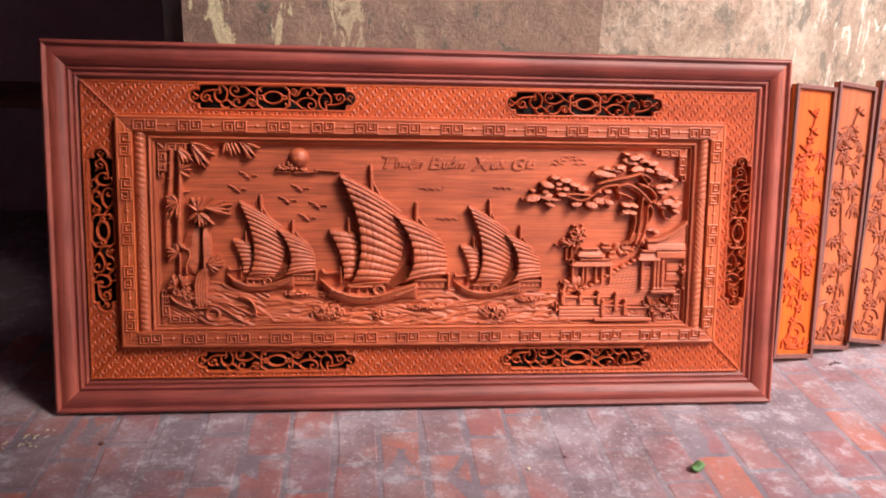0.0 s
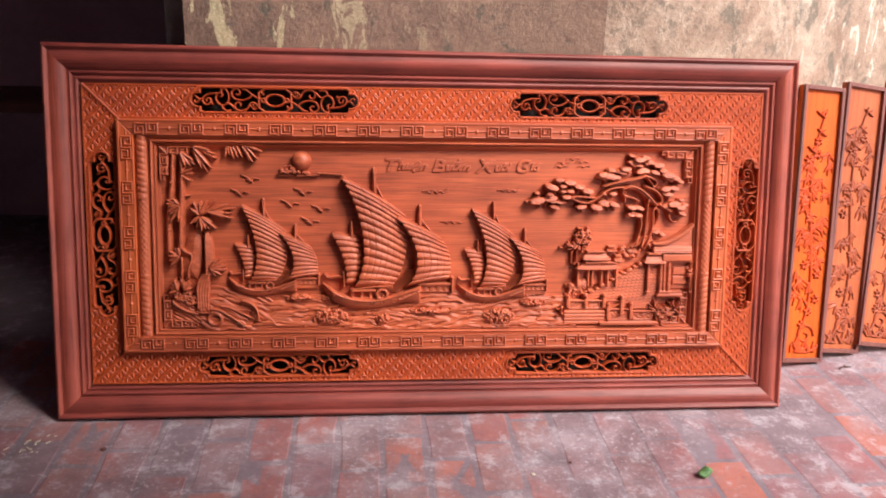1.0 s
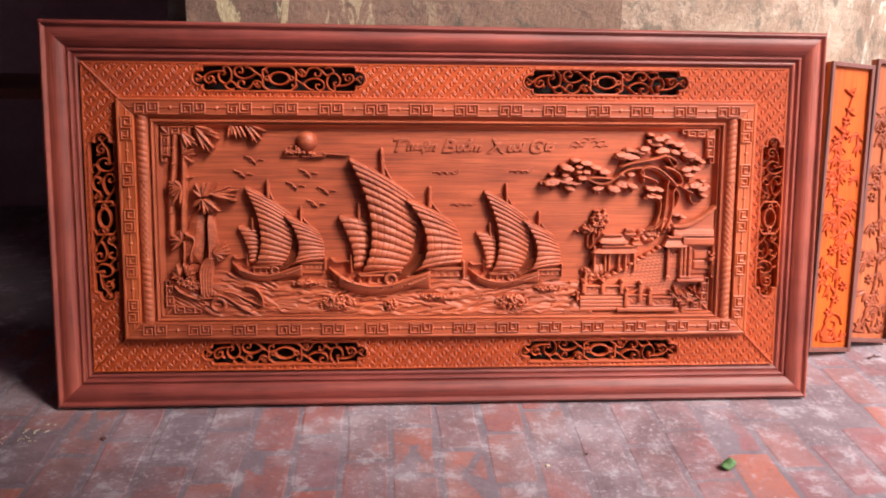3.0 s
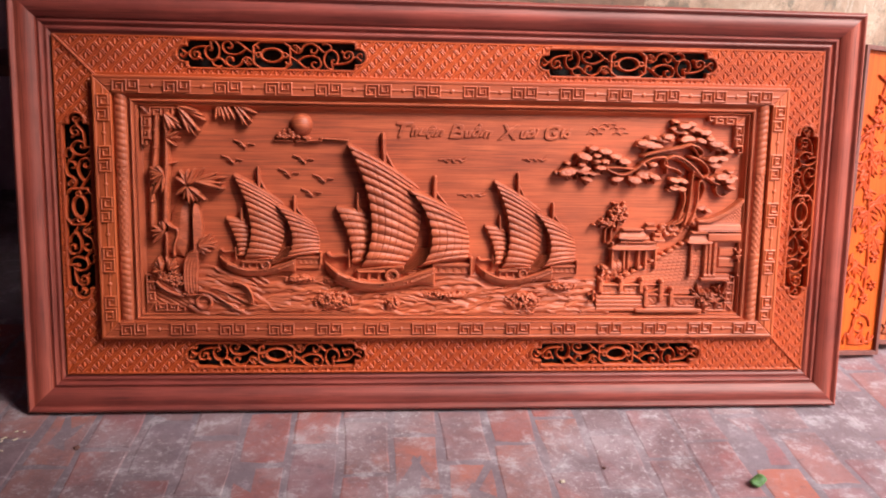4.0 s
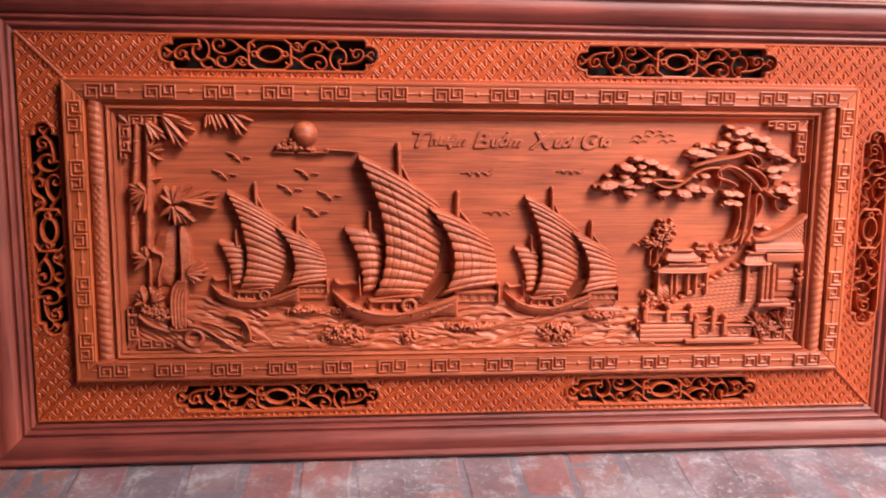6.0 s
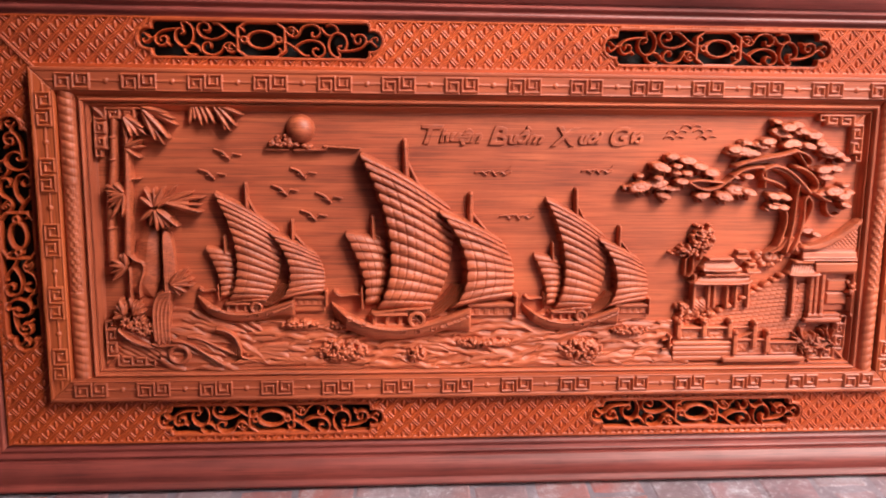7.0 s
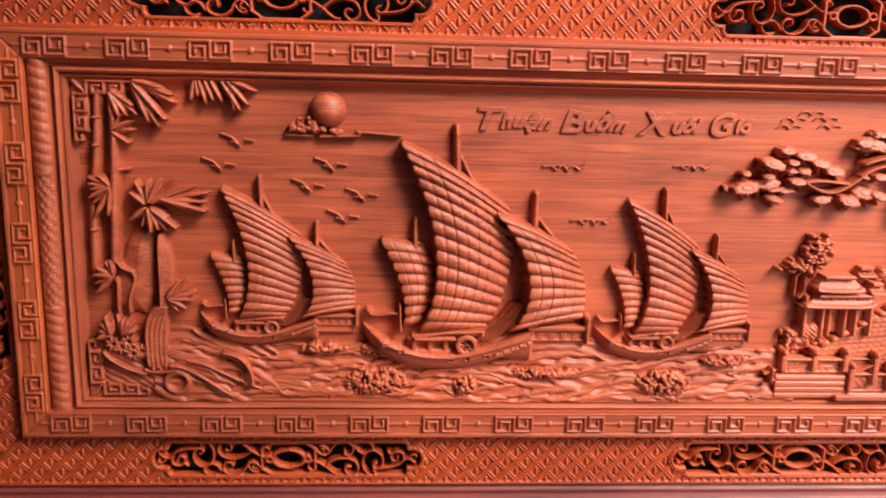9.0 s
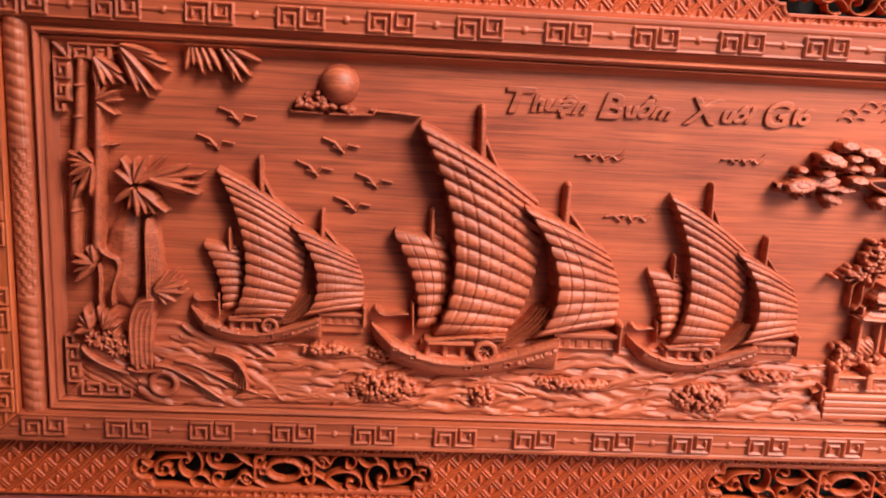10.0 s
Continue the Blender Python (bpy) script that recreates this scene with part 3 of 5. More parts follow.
def column(u, flip):
    U, V = grid(u - 0.0165, u + 0.0165, 0.040, 0.570, 0.0013)
    x = (U - u) / 0.0155
    q = np.maximum(0, 1 - x * x)
    H = -0.021 + 0.015 * np.sqrt(q)
    zone = np.abs(V - 0.305)
    rope = 0.0016 * np.abs(np.sin((V * flip + 0.35 * (U - u)) * 2 * math.pi / 0.030))
    scale = 0.0014 * (np.cos(V * 2 * math.pi / 0.016) * np.cos((U - u) * 2 * math.pi / 0.012) > 0)
    H = H + np.where(zone > 0.105, rope, np.where(zone > 0.098, 0.002, scale))
    H = np.where(q <= 0, -0.06, H)
    carve("column", panel, M_RELIEF_Z, U, V, H, -0.019, "carved round column")


for u0, u1 in ((0.0405, 0.0765), (1.5435, 1.5795)):
    bm = bmesh.new()
    box(bm, u0, u1, 0.017, 0.0335, 0.0405, 0.5685)
    part("column_backing", bm, M_RELIEF_Z, panel)
column(0.0585, 1)
column(1.5615, -1)
# Sheet added behind the openings; its black paints the shade seen through them.
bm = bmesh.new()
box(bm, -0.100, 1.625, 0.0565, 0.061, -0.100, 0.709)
part("opening_shade_sheet", bm, M_OPENING_SHADE, panel, "near-black sheet added for the shade behind the pierced openings")
# Strip added to stand in for the orange panel seen through this opening.
bm = bmesh.new()
box(bm, 1.626, 1.720, 0.0445, 0.050, -0.100, 0.709)
part("see_through_strip", bm, M_BAND, panel, "orange strip added in place of the panel seen through one opening")


# ---- the carved scene on the ground board ----
G = GROUND


def thing_part(name, label=""):
    e = new(name, None)
    e.empty_display_size = 0.02
    e.parent = panel
    if label:
        tagged(e, label)
    return e


def bez(p, t):
    a, b, c, d = p
    k = 1 - t
    return (k ** 3 * a[0] + 3 * k * k * t * b[0] + 3 * k * t * t * c[0] + t ** 3 * d[0], k ** 3 * a[1] + 3 * k * k * t * b[1] + 3 * k * t * t * c[1] + t ** 3 * d[1])


def sail(parent, place, left, right, rows, seams, lift, belly, label=""):
    """A battened sail between two edge curves: bulging strips, a thick free edge, its back sloping into the board."""
    x0, z0, sx, sz = place
    ns, nt = 64, rows * 10
    verts, faces = [], []
    for j in range(nt + 1):
        t = j / nt
        puff = abs(math.sin(math.pi * rows * t)) ** 0.6
        L, R = bez(left, t), bez(right, t)
        dx, dz = R[0] - L[0], R[1] - L[1]
        n = math.hypot(dx, dz) + 1e-6
        row = []
        for i in range(ns + 1):
            s = i / ns
            bow = 0.035 * math.sin(math.pi * s) * n
            ex = -0.0040 * puff * (1 - s) ** 9 + 0.0025 * puff * s ** 8
            x = L[0] + dx * s + dz / n * -bow * 0.4 + ex
            z = L[1] + dz * s + bow
            h = lift * (1 - 0.75 * s ** 1.7) + belly * math.sin(math.pi * min(1, s * 1.05)) ** 0.8
            groove = sum(math.exp(-((s - (k + 0.8) / (seams + 0.8)) / 0.008) ** 2) for k in range(seams))
            h += 0.0054 * puff - 0.0026 * groove * (0.5 + 0.5 * min(1.0, (sx - 0.6) * 2.5))
            h *= 1 - 0.25 * max(0, 1 - t * 8) - 0.35 * max(0, (t - 0.9) * 10) ** 2
            row.append((x0 + sx * x, -(G + sx * h), z0 + sz * z))
        a = row[0]
        back = (a[0] - 0.0035 - 0.006 * sx * math.sin(math.pi * t), -(G - 0.003), a[2] - 0.002)
        mid = (a[0] - 0.0005, a[1] + 0.0035, a[2] - 0.0005)
        mid2 = (a[0] - 0.001, (a[1] + 0.0035) * 0.4 - (G - 0.003) * 0.6, a[2] - 0.001)
        e = row[-1]
        row = [back, mid2, mid] + row + [(e[0] + 0.002, -(G - 0.003), e[2] - 0.001)]
        verts += row
    w = ns + 5
    first, last = verts[:w], verts[-w:]
    verts = [(x + 0.0005, -(G - 0.003), z + 0.003) for x, y, z in first] + verts + [(x, -(G - 0.003), z - 0.002) for x, y, z in last]
    for j in range(nt + 2):
        for i in range(w - 1):
            k = j * w + i
            faces.append((k, k + w, k + w + 1, k + 1))
    return part("sail", mesh_from("sail", verts, faces, True), M_RELIEF, parent, label)


def ship(x0, z0, sx, sz, label):
    """A three-masted junk; all measures relative to the peak of its mainsail."""
    e = thing_part("ship", label)
    place = (x0, z0, sx, sz)
    sail(e, place, ((-0.028, -0.146), (0.000, -0.195), (0.018, -0.24), (0.010, -0.284)), ((0.036, -0.160), (0.058, -0.20), (0.055, -0.24), (0.028, -0.284)), 8, 3, 0.017, 0.003)
    sail(e, place, ((0.0, 0.0), (0.040, -0.065), (0.090, -0.20), (0.032, -0.292)), ((0.160, -0.096), (0.176, -0.14), (0.170, -0.240), (0.126, -0.292)), 14, 6, 0.028, 0.006)
    sail(e, place, ((0.144, -0.103), (0.194, -0.150), (0.228, -0.240), (0.168, -0.290)), ((0.256, -0.158), (0.286, -0.195), (0.290, -0.23), (0.281, -0.274)), 10, 4, 0.032, 0.003)
    at = lambda x, z: (x0 + sx * x, z0 + sz * z)
    U, V = grid(x0 - 0.075 * sx, x0 + 0.30 * sx, z0 - 0.362 * sz, z0 - 0.245 * sz, 0.0011)
    x, z = (U - x0) / sx, (V - z0) / sz
    k = np.clip((x + 0.056) / 0.262, 0, 1)
    top = -0.277 - 0.047 * np.sin(np.pi * k ** 0.85) ** 0.95 - 0.010 * k ** 3
    low = -0.283 - 0.060 * np.sin(np.pi * np.minimum(k ** 0.72, 0.86)) ** 0.62 - 0.018 * k
    f = (z - low) / (top - low + 1e-6)
    inside = (x > -0.056) & (x < 0.206) & (f > 0) & (f < 1)
    hull = 0.036 * np.sqrt(np.clip(1 - 0.9 * (f - 0.92) ** 2, 0, 1)) * np.clip(np.minimum(k * 7 + 0.25, (1 - k) * 16 + 0.75), 0, 1)
    hull = hull + np.where(f > 0.84, 0.0035, 0) - 0.0010 * (np.abs((f * 9) % 1 - 0.5) > 0.40) * (f < 0.5)
    H = np.where(inside, G + sx * hull, -1)
    for px, pz in ((-0.020, -0.306), (0.004, -0.317), (0.079, -0.3315), (0.1045, -0.3305), (0.1345, -0.327)):
        sq = np.maximum(np.abs(x - px), 1.2 * np.abs(z - pz))
        H = np.where(inside & (sq < 0.0052), H + 0.0015, H)
        H = np.where(inside & (sq < 0.0034), H - 0.0055, H)
    for q in range(9):
        H = np.maximum(H, np.where(np.hypot((x - 0.150 - 0.006 * q) / 0.0036, (z + 0.3225 - 0.0024 * q + 0.0012 * (q % 2)) / 0.0028) < 1, G + sx * 0.0395, -1))
    carve("hull", e, M_RELIEF, U, V, H, G, "", 0.004)
    # deck house with posts, wheel arch and rail
    H = np.full(U.shape, -1.0)
    roof = slab(x, z, 0.022, 0.086, -0.302, -0.296, 0.032, 0, 0.001)
    body = slab(x, z, 0.014, 0.120, -0.335, -0.301, 0.024, 0, 0.001)
    body = np.where((np.abs((x * 42) % 1 - 0.5) < 0.36) & (z < -0.303) & (z > -0.320) & (body > 0), body - 0.010, body)
    ring = np.hypot(x - 0.103, (z + 0.309) * 1.05)
    arch = np.where(np.abs(ring - 0.0135) < 0.0032, 0.034, np.where(ring < 0.011, 0.027 + 0.003 * np.cos(8 * np.arctan2(z + 0.309, x - 0.103)), -1))
    H = top_of(np.where(roof > 0, G + sx * roof, H), np.where(body > 0, G + sx * body, H), np.where(arch > 0, G + sx * arch, -1))
    H = np.where(f < 0.3, -1, H)
    carve("deck_house", e, M_RELIEF, U, V, H, G)
    H = top_of(*[path_rod(U, V, [at(0.020, -0.297 - 0.004 * q), at(0.075, -0.290 - 0.003 * q), at(0.130, -0.288 - 0.004 * q)], 0.0022 * sx, 0.0018 * sx, sx * (0.032 - 0.003 * q), G) for q in range(3)])
    carve("sail_boom", e, M_RELIEF, U, V, H, G)
    H = top_of(*[path_rod(U, V, curve3(at(0.202 - 0.004 * q, -0.215), at(0.200 - 0.006 * q, -0.250), at(0.176 - 0.008 * q, -0.285), at(0.136 - 0.008 * q, -0.306), 8), 0.0016, 0.0016, sx * (0.024 + 0.0012 * (q % 2)), G) for q in range(5)])
    carve("rigging", e, M_RELIEF, U, V, H, G)
    gallery = slab(x, z, 0.200, 0.288, -0.324, -0.284, 0.016, 0, 0.001)
    gallery = np.where((gallery > 0) & (z < -0.306), gallery - 0.005, gallery)
    gallery = np.where((gallery > 0) & (z > -0.303) & (z < -0.292) & (np.abs((x * 55) % 1 - 0.5) < 0.25), gallery - 0.0015, gallery)
    gallery = np.maximum(gallery, slab(x, z, 0.198, 0.290, -0.288, -0.281, 0.022, 0, 0.001))
    H = top_of(np.where(gallery > 0, G + sx * gallery, -1), rod(U, V, at(0.291, -0.270), at(0.291, -0.306), 0.0048 * sx, 0.0048 * sx, 0.026 * sx, G), pad(U, V, at(0.291, -0.268), 0.0062 * sx, 0.0045 * sx, 0.028 * sx, G))
    carve("stern_gallery", e, M_RELIEF, U, V, H, G)
    H = top_of(path_rod(U, V, curve3(at(-0.050, -0.258), at(-0.040, -0.275), at(-0.020, -0.260), at(-0.004, -0.264), 8), 0.0036 * sx, 0.0022 * sx, 0.018 * sx, G), pad(U, V, at(-0.048, -0.259), 0.006 * sx, 0.004 * sx, 0.02 * sx, G))
    carve("figurehead", e, M_RELIEF, U, V, H, G)
    H = rod(U, V, at(0.0, -0.25), at(0.002, -0.292), 0.0025 * sx, 0.0025 * sx, 0.022 * sx, G)
    carve("bow_post", e, M_RELIEF, U, V, H, G)
    for (ax, az), (bx, bz), (cx, cz) in (((0.080, 0.022), (0.084, -0.06), (0.108, -0.062)), ((0.203, -0.076), (0.203, -0.135), (0.232, -0.142)), ((0.021, -0.118), (0.022, -0.16), (0.034, -0.158))):
        r = 0.0055 * sx if az > -0.1 else 0.0038 * sx
        U2, V2 = grid(x0 + sx * (ax - 0.012), x0 + sx * (cx + 0.012), z0 + sz * (min(bz, cz) - 0.004), z0 + sz * (az + 0.012), 0.0011)
        H = top_of(rod(U2, V2, at(ax, az), at(bx, bz), r, r * 1.25, 0.015, G), rod(U2, V2, at(ax + 0.003, az - 0.035), at(cx, cz), r * 0.55, r * 0.55, 0.010, G))
        carve("mast", e, M_RELIEF, U2, V2, H, G)


ship(0.308, 0.389, 0.68, 0.69, "carved three-masted sailing ship, small")
ship(0.572, 0.462, 1.0, 1.0, "carved three-masted sailing ship, the largest")
ship(0.917, 0.380, 0.705, 0.725, "carved three-masted sailing ship, small")

# sea with flowing crests
rs = random.Random(3)
U, V = grid(0.200, 1.205, 0.056, 0.180, 0.0013)
shore = 0.150 + 0.010 * np.sin(U * 9 + 1) + 0.008 * value_noise(U, V, 22, 4) + 0.020 * np.clip((0.34 - U) / 0.10, 0, 1)
warp = value_noise(U, V, 10, 1) * 0.035 + value_noise(U, V, 24, 2) * 0.012
body = G + 0.005 + 0.010 * np.clip((shore - V) / 0.09, 0, 1)
sea = body + 0.0011 * np.sin((V + warp) * 2 * math.pi / 0.016)
swell = np.full(U.shape, -1.0)
for k in range(230):
    # long lens-shaped swells, ribbed along their length
    u, v = rs.uniform(0.21, 1.19), rs.uniform(0.056, 0.172)
    L = rs.uniform(0.018, 0.060)
    a = rs.gauss(0.02, 0.16) - (0.35 if u < 0.36 else 0.0)
    i0, i1 = np.searchsorted(U[0], [u - 1.3 * L, u + 1.3 * L])
    sub = (slice(None), slice(i0, max(i1, i0 + 2)))
    x, y = (U[sub] - u) * math.cos(a) + (V[sub] - v) * math.sin(a), -(U[sub] - u) * math.sin(a) + (V[sub] - v) * math.cos(a)
    y = y + 0.16 * L * (x / L) ** 2 * rs.choice((1, 1, -0.6)) + 0.0012 * np.sin(x * 180 + k)
    w = (0.0022 + 0.085 * L * rs.uniform(0.6, 1.1)) * np.clip(1 - np.abs(x / L) ** 2.2, 0.0, 1) + 1e-5
    f = y / w
    rib = 0.0003 * np.cos(f * 9)
    lens = np.where((np.abs(x) < L) & (np.abs(f) < 1), body[sub] + rs.uniform(0.0005, 0.0025) + rib + (0.0012 + 0.050 * L) * np.maximum(0, 1 - f * f) ** 0.6, -1)
    swell[sub] = np.maximum(swell[sub], lens)
sea = np.where(V < shore, np.maximum(sea, swell), -1)
carve("sea", panel, M_RELIEF, U, V, sea, G, "carved waves")


def foam(name, cu, cv, ru, rv, n, r0, r1, hgt, seed, label=""):
    """A cluster of round knobs."""
    r = random.Random(seed)
    U, V = grid(cu - ru - r1, cu + ru + r1, cv - rv - r1, cv + rv + r1, 0.0011)
    H = np.full(U.shape, -1.0)
    for k in range(n):
        a, q = r.uniform(0, 6.283), math.sqrt(r.random())
        c = (cu + ru * q * math.cos(a), cv + rv * q * math.sin(a))
        rad = r.uniform(r0, r1)
        H = np.maximum(H, pad(U, V, c, rad, rad * r.uniform(0.6, 1.0), rad * 1.1, G + hgt * (1 - 0.5 * q * q), r.uniform(-0.6, 0.6)))
    return carve(name, panel, M_RELIEF, U, V, np.where(H > G, H, -1), G, label)


foam("sea_foam", 0.535, 0.090, 0.050, 0.022, 150, 0.002, 0.0055, 0.026, 1, "carved foam")
foam("sea_foam", 0.675, 0.083, 0.018, 0.018, 60, 0.002, 0.005, 0.028, 2, "carved foam")
foam("sea_foam", 0.990, 0.088, 0.046, 0.022, 150, 0.002, 0.0055, 0.026, 3, "carved foam")
foam("sea_foam", 0.800, 0.104, 0.054, 0.009, 110, 0.002, 0.0045, 0.026, 4, "carved foam")
foam("sea_foam", 0.455, 0.142, 0.036, 0.007, 60, 0.002, 0.0045, 0.022, 5, "carved foam")
foam("sea_foam", 1.085, 0.124, 0.036, 0.007, 60, 0.002, 0.0045, 0.024, 6, "carved foam")
foam("sea_foam", 0.545, 0.140, 0.030, 0.012, 60, 0.002, 0.0045, 0.020, 7, "carved foam")

# moon, cloud and pennant
U, V = grid(0.43, 0.50, 0.47, 0.54, 0.0011)
carve("moon", panel, M_RELIEF, U, V, pad(U, V, (0.463, 0.504), 0.0265, 0.0265, 0.026, G), G, "carved round moon")
r = random.Random(8)
U, V = grid(0.395, 0.575, 0.455, 0.510, 0.0011)
H = top_of(path_rod(U, V, [(0.452, 0.4655), (0.508, 0.467), (0.511, 0.473)], 0.0028, 0.0022, 0.014, G), path_rod(U, V, [(0.505, 0.473), (0.570, 0.469)], 0.0022, 0.0018, 0.012, G), path_rod(U, V, [(0.402, 0.467), (0.440, 0.466)], 0.0025, 0.002, 0.010, G))
for k in range(34):
    a = r.random()
    c = (0.405 + 0.075 * a, 0.474 + r.uniform(0, 0.022) * (1 - abs(2 * a - 0.7)))
    q = r.uniform(0.003, 0.0065)
    H = np.maximum(H, pad(U, V, c, q, q * 0.85, 0.008, G + 0.008))
carve("cloud", panel, M_RELIEF, U, V, H, G, "carved curling cloud")


def bird(c, s):
    U, V = grid(c[0] - 0.030 * s, c[0] + 0.034 * s, c[1] - 0.02 * s, c[1] + 0.02 * s, 0.001)
    p = lambda x, y: (c[0] + s * x, c[1] + s * y)
    H = top_of(path_rod(U, V, [p(-0.027, 0.010), p(-0.010, 0.004), p(0.004, -0.011)], 0.0020 * s, 0.0028 * s, 0.0065, G), path_rod(U, V, [p(-0.012, -0.003), p(0.004, -0.008), p(0.011, 0.001), p(0.028, -0.002)], 0.0017 * s, 0.0019 * s, 0.0065, G))
    carve("bird", panel, M_RELIEF, U, V, np.where(H > G, H, -1), G, "small carved flying bird")


for c in ((0.331, 0.458), (0.303, 0.422), (0.467, 0.425), (0.433, 0.393), (0.513, 0.380), (0.485, 0.347)):
    bird(c, 0.85)


def small_cloud(c, s, thin=0.0017):
    U, V = grid(c[0] - 0.048 * s, c[0] + 0.045 * s, c[1] - 0.016 * s, c[1] + 0.018 * s, 0.001)
    pts = [(c[0] + s * x, c[1] + s * y) for x, y in ((-0.042, 0.001), (-0.028, 0.003), (-0.018, -0.005), (-0.006, 0.005), (0.002, -0.006), (0.014, 0.003), (0.022, -0.004), (0.036, 0.002))]
    curls = []
    for x, y, q in ((-0.014, -0.003, 0.0070), (0.010, -0.003, 0.0064)):
        ring = np.hypot((U - c[0] - s * x) / 1.7, V - c[1] - s * y)
        curls.append(np.where((np.abs(ring - s * q) < thin * 0.75) & (V > c[1] + s * y), G + 0.004, -1))
    tail = path_rod(U, V, [(c[0] + s * 0.018, c[1] + s * 0.004), (c[0] + s * 0.030, c[1] + s * 0.008), (c[0] + s * 0.036, c[1] + s * 0.014)], thin * 0.8, thin * 0.4, 0.004, G)
    H = top_of(path_rod(U, V, pts, thin, thin * 0.8, 0.005, G), tail, *curls)
    carve("cloud", panel, M_RELIEF, U, V, H, G, "small carved wisp of cloud")


small_cloud((0.820, 0.426), 0.85)
small_cloud((1.016, 0.430), 0.75)
small_cloud((0.867, 0.344), 0.85)


def far_bird(c, s):
    """A distant bird: two thin arched wings."""
    U, V = grid(c[0] - 0.024 * s, c[0] + 0.024 * s, c[1] - 0.008 * s, c[1] + 0.010 * s, 0.001)
    p = lambda x, y: (c[0] + s * x, c[1] + s * y)
    H = top_of(path_rod(U, V, curve3(p(-0.021, -0.003), p(-0.014, 0.006), p(-0.006, 0.004), p(0.0, -0.003), 8), 0.0012, 0.0017, 0.004, G), path_rod(U, V, curve3(p(0.0, -0.003), p(0.007, 0.006), p(0.013, 0.003), p(0.021, 0.000), 8), 0.0017, 0.0011, 0.004, G))
    carve("bird", panel, M_RELIEF, U, V, np.where(H > G, H, -1), G, "small carved bird far off")


for c in ((1.163, 0.505), (1.157, 0.494), (1.213, 0.507), (1.220, 0.495), (1.190, 0.515)):
    far_bird(c, 0.9)


# lettering
def glyphs(text, size, heavy):
    cu = bpy.data.curves.new("lettering", "FONT")
    cu.body = text
    cu.size, cu.shear, cu.extrude, cu.bevel_depth, cu.bevel_resolution, cu.offset, cu.resolution_u = size, 0.30, 0.0010, 0.0012, 2, heavy, 4
    tmp = new("lettering_source", cu)
    bpy.context.view_layer.update()
    me = bpy.data.meshes.new_from_object(tmp)
    bpy.data.objects.remove(tmp)
    return me


def lettering(text, u0, u1, v, size):
    """A word in brush style: a tall swept capital, then small letters that rise and fall along the line."""
    cap, rest = glyphs(text[0], size * 1.26, 0.0003), glyphs(text[1:], size * 0.80, 0.0005)
    c0, c1 = min(q.co.x for q in cap.vertices), max(q.co.x for q in cap.vertices)
    r0, r1 = min(q.co.x for q in rest.vertices), max(q.co.x for q in rest.vertices)
    tuck = (c1 - c0) * (0.78 if text[0] == "T" else 0.98)
    k = (u1 - u0) / (tuck + (r1 - r0))
    bm = bmesh.new()
    for me, lo, start, drop in ((cap, c0, 0.0, -0.004), (rest, r0, tuck, 0.0)):
        for q in me.vertices:
            x, y, z = q.co
            x = (x - lo + start) * k
            y = y + drop + 0.0010 * math.sin(x * 95 + u0 * 40)
            x = x + 0.0016 * math.sin(y * 160 + x * 60)
            q.co = (u0 + x, -(G + 0.002 + z), v + y)
        bm.from_mesh(me)
    out = bpy.data.meshes.new("word")
    bm.to_mesh(out)
    bm.free()
    part("word", out, M_RELIEF, panel, "raised carved lettering")


for text, u0, u1, v in (("Thu\u1eadn", 0.683, 0.795, 0.484), ("Bu\u1ed3m", 0.808, 0.910, 0.482), ("Xu\u00f4i", 0.924, 1.022, 0.482), ("Gi\u00f3", 1.034, 1.102, 0.483)):
    lettering(text, u0, u1, v, 0.0375)


# corner frets of the picture field
def corner_fret(cu, cv, su, sv):
    U, V = grid(min(cu, cu + su * 0.100), max(cu, cu + su * 0.100), min(cv, cv + sv * 0.100), max(cv, cv + sv * 0.100), 0.0011)
    x, y = (U - cu) * su, (V - cv) * sv
    H = np.full(U.shape, -1.0)

    def bar(ax, ay, bx, by):
        r = 0.0019
        d = np.maximum(np.maximum(min(ax, bx) - r - x, x - max(ax, bx) - r), np.maximum(min(ay, by) - r - y, y - max(ay, by) - r))
        return np.where(d < 0, G + 0.016, -1)

    q = [(0.022, 0.021), (0.022, 0.003), (0.046, 0.003), (0.046, 0.019), (0.030, 0.019), (0.030, 0.010), (0.039, 0.010)]
    w = [(0.050, 0.003), (0.072, 0.003), (0.072, 0.018), (0.056, 0.018), (0.056, 0.010), (0.064, 0.010)]
    e = [(0.072, 0.003), (0.088, 0.003), (0.088, 0.012), (0.080, 0.012)]
    for line in (q, w, e):
        for a, b in zip(line, line[1:]):
            H = np.maximum(H, bar(*a, *b))
            H = np.maximum(H, bar(a[1], a[0], b[1], b[0]))
    H = np.maximum(H, np.where(seg(x, y, (0.003, 0.003), (0.021, 0.021))[0] < 0.0019, G + 0.016, -1))
    plate = ((x < 0.024) & (y < 0.076)) | ((y < 0.024) & (x < 0.076))
    H = np.maximum(H, np.where(plate, G + 0.010, -1))
    carve("corner_fret", panel, M_RELIEF, U, V, H, G, "carved square fret corner")


corner_fret(0.100, 0.541, 1, -1)
corner_fret(1.520, 0.541, -1, -1)
corner_fret(0.100, 0.062, 1, 1)
corner_fret(1.520, 0.062, -1, 1)


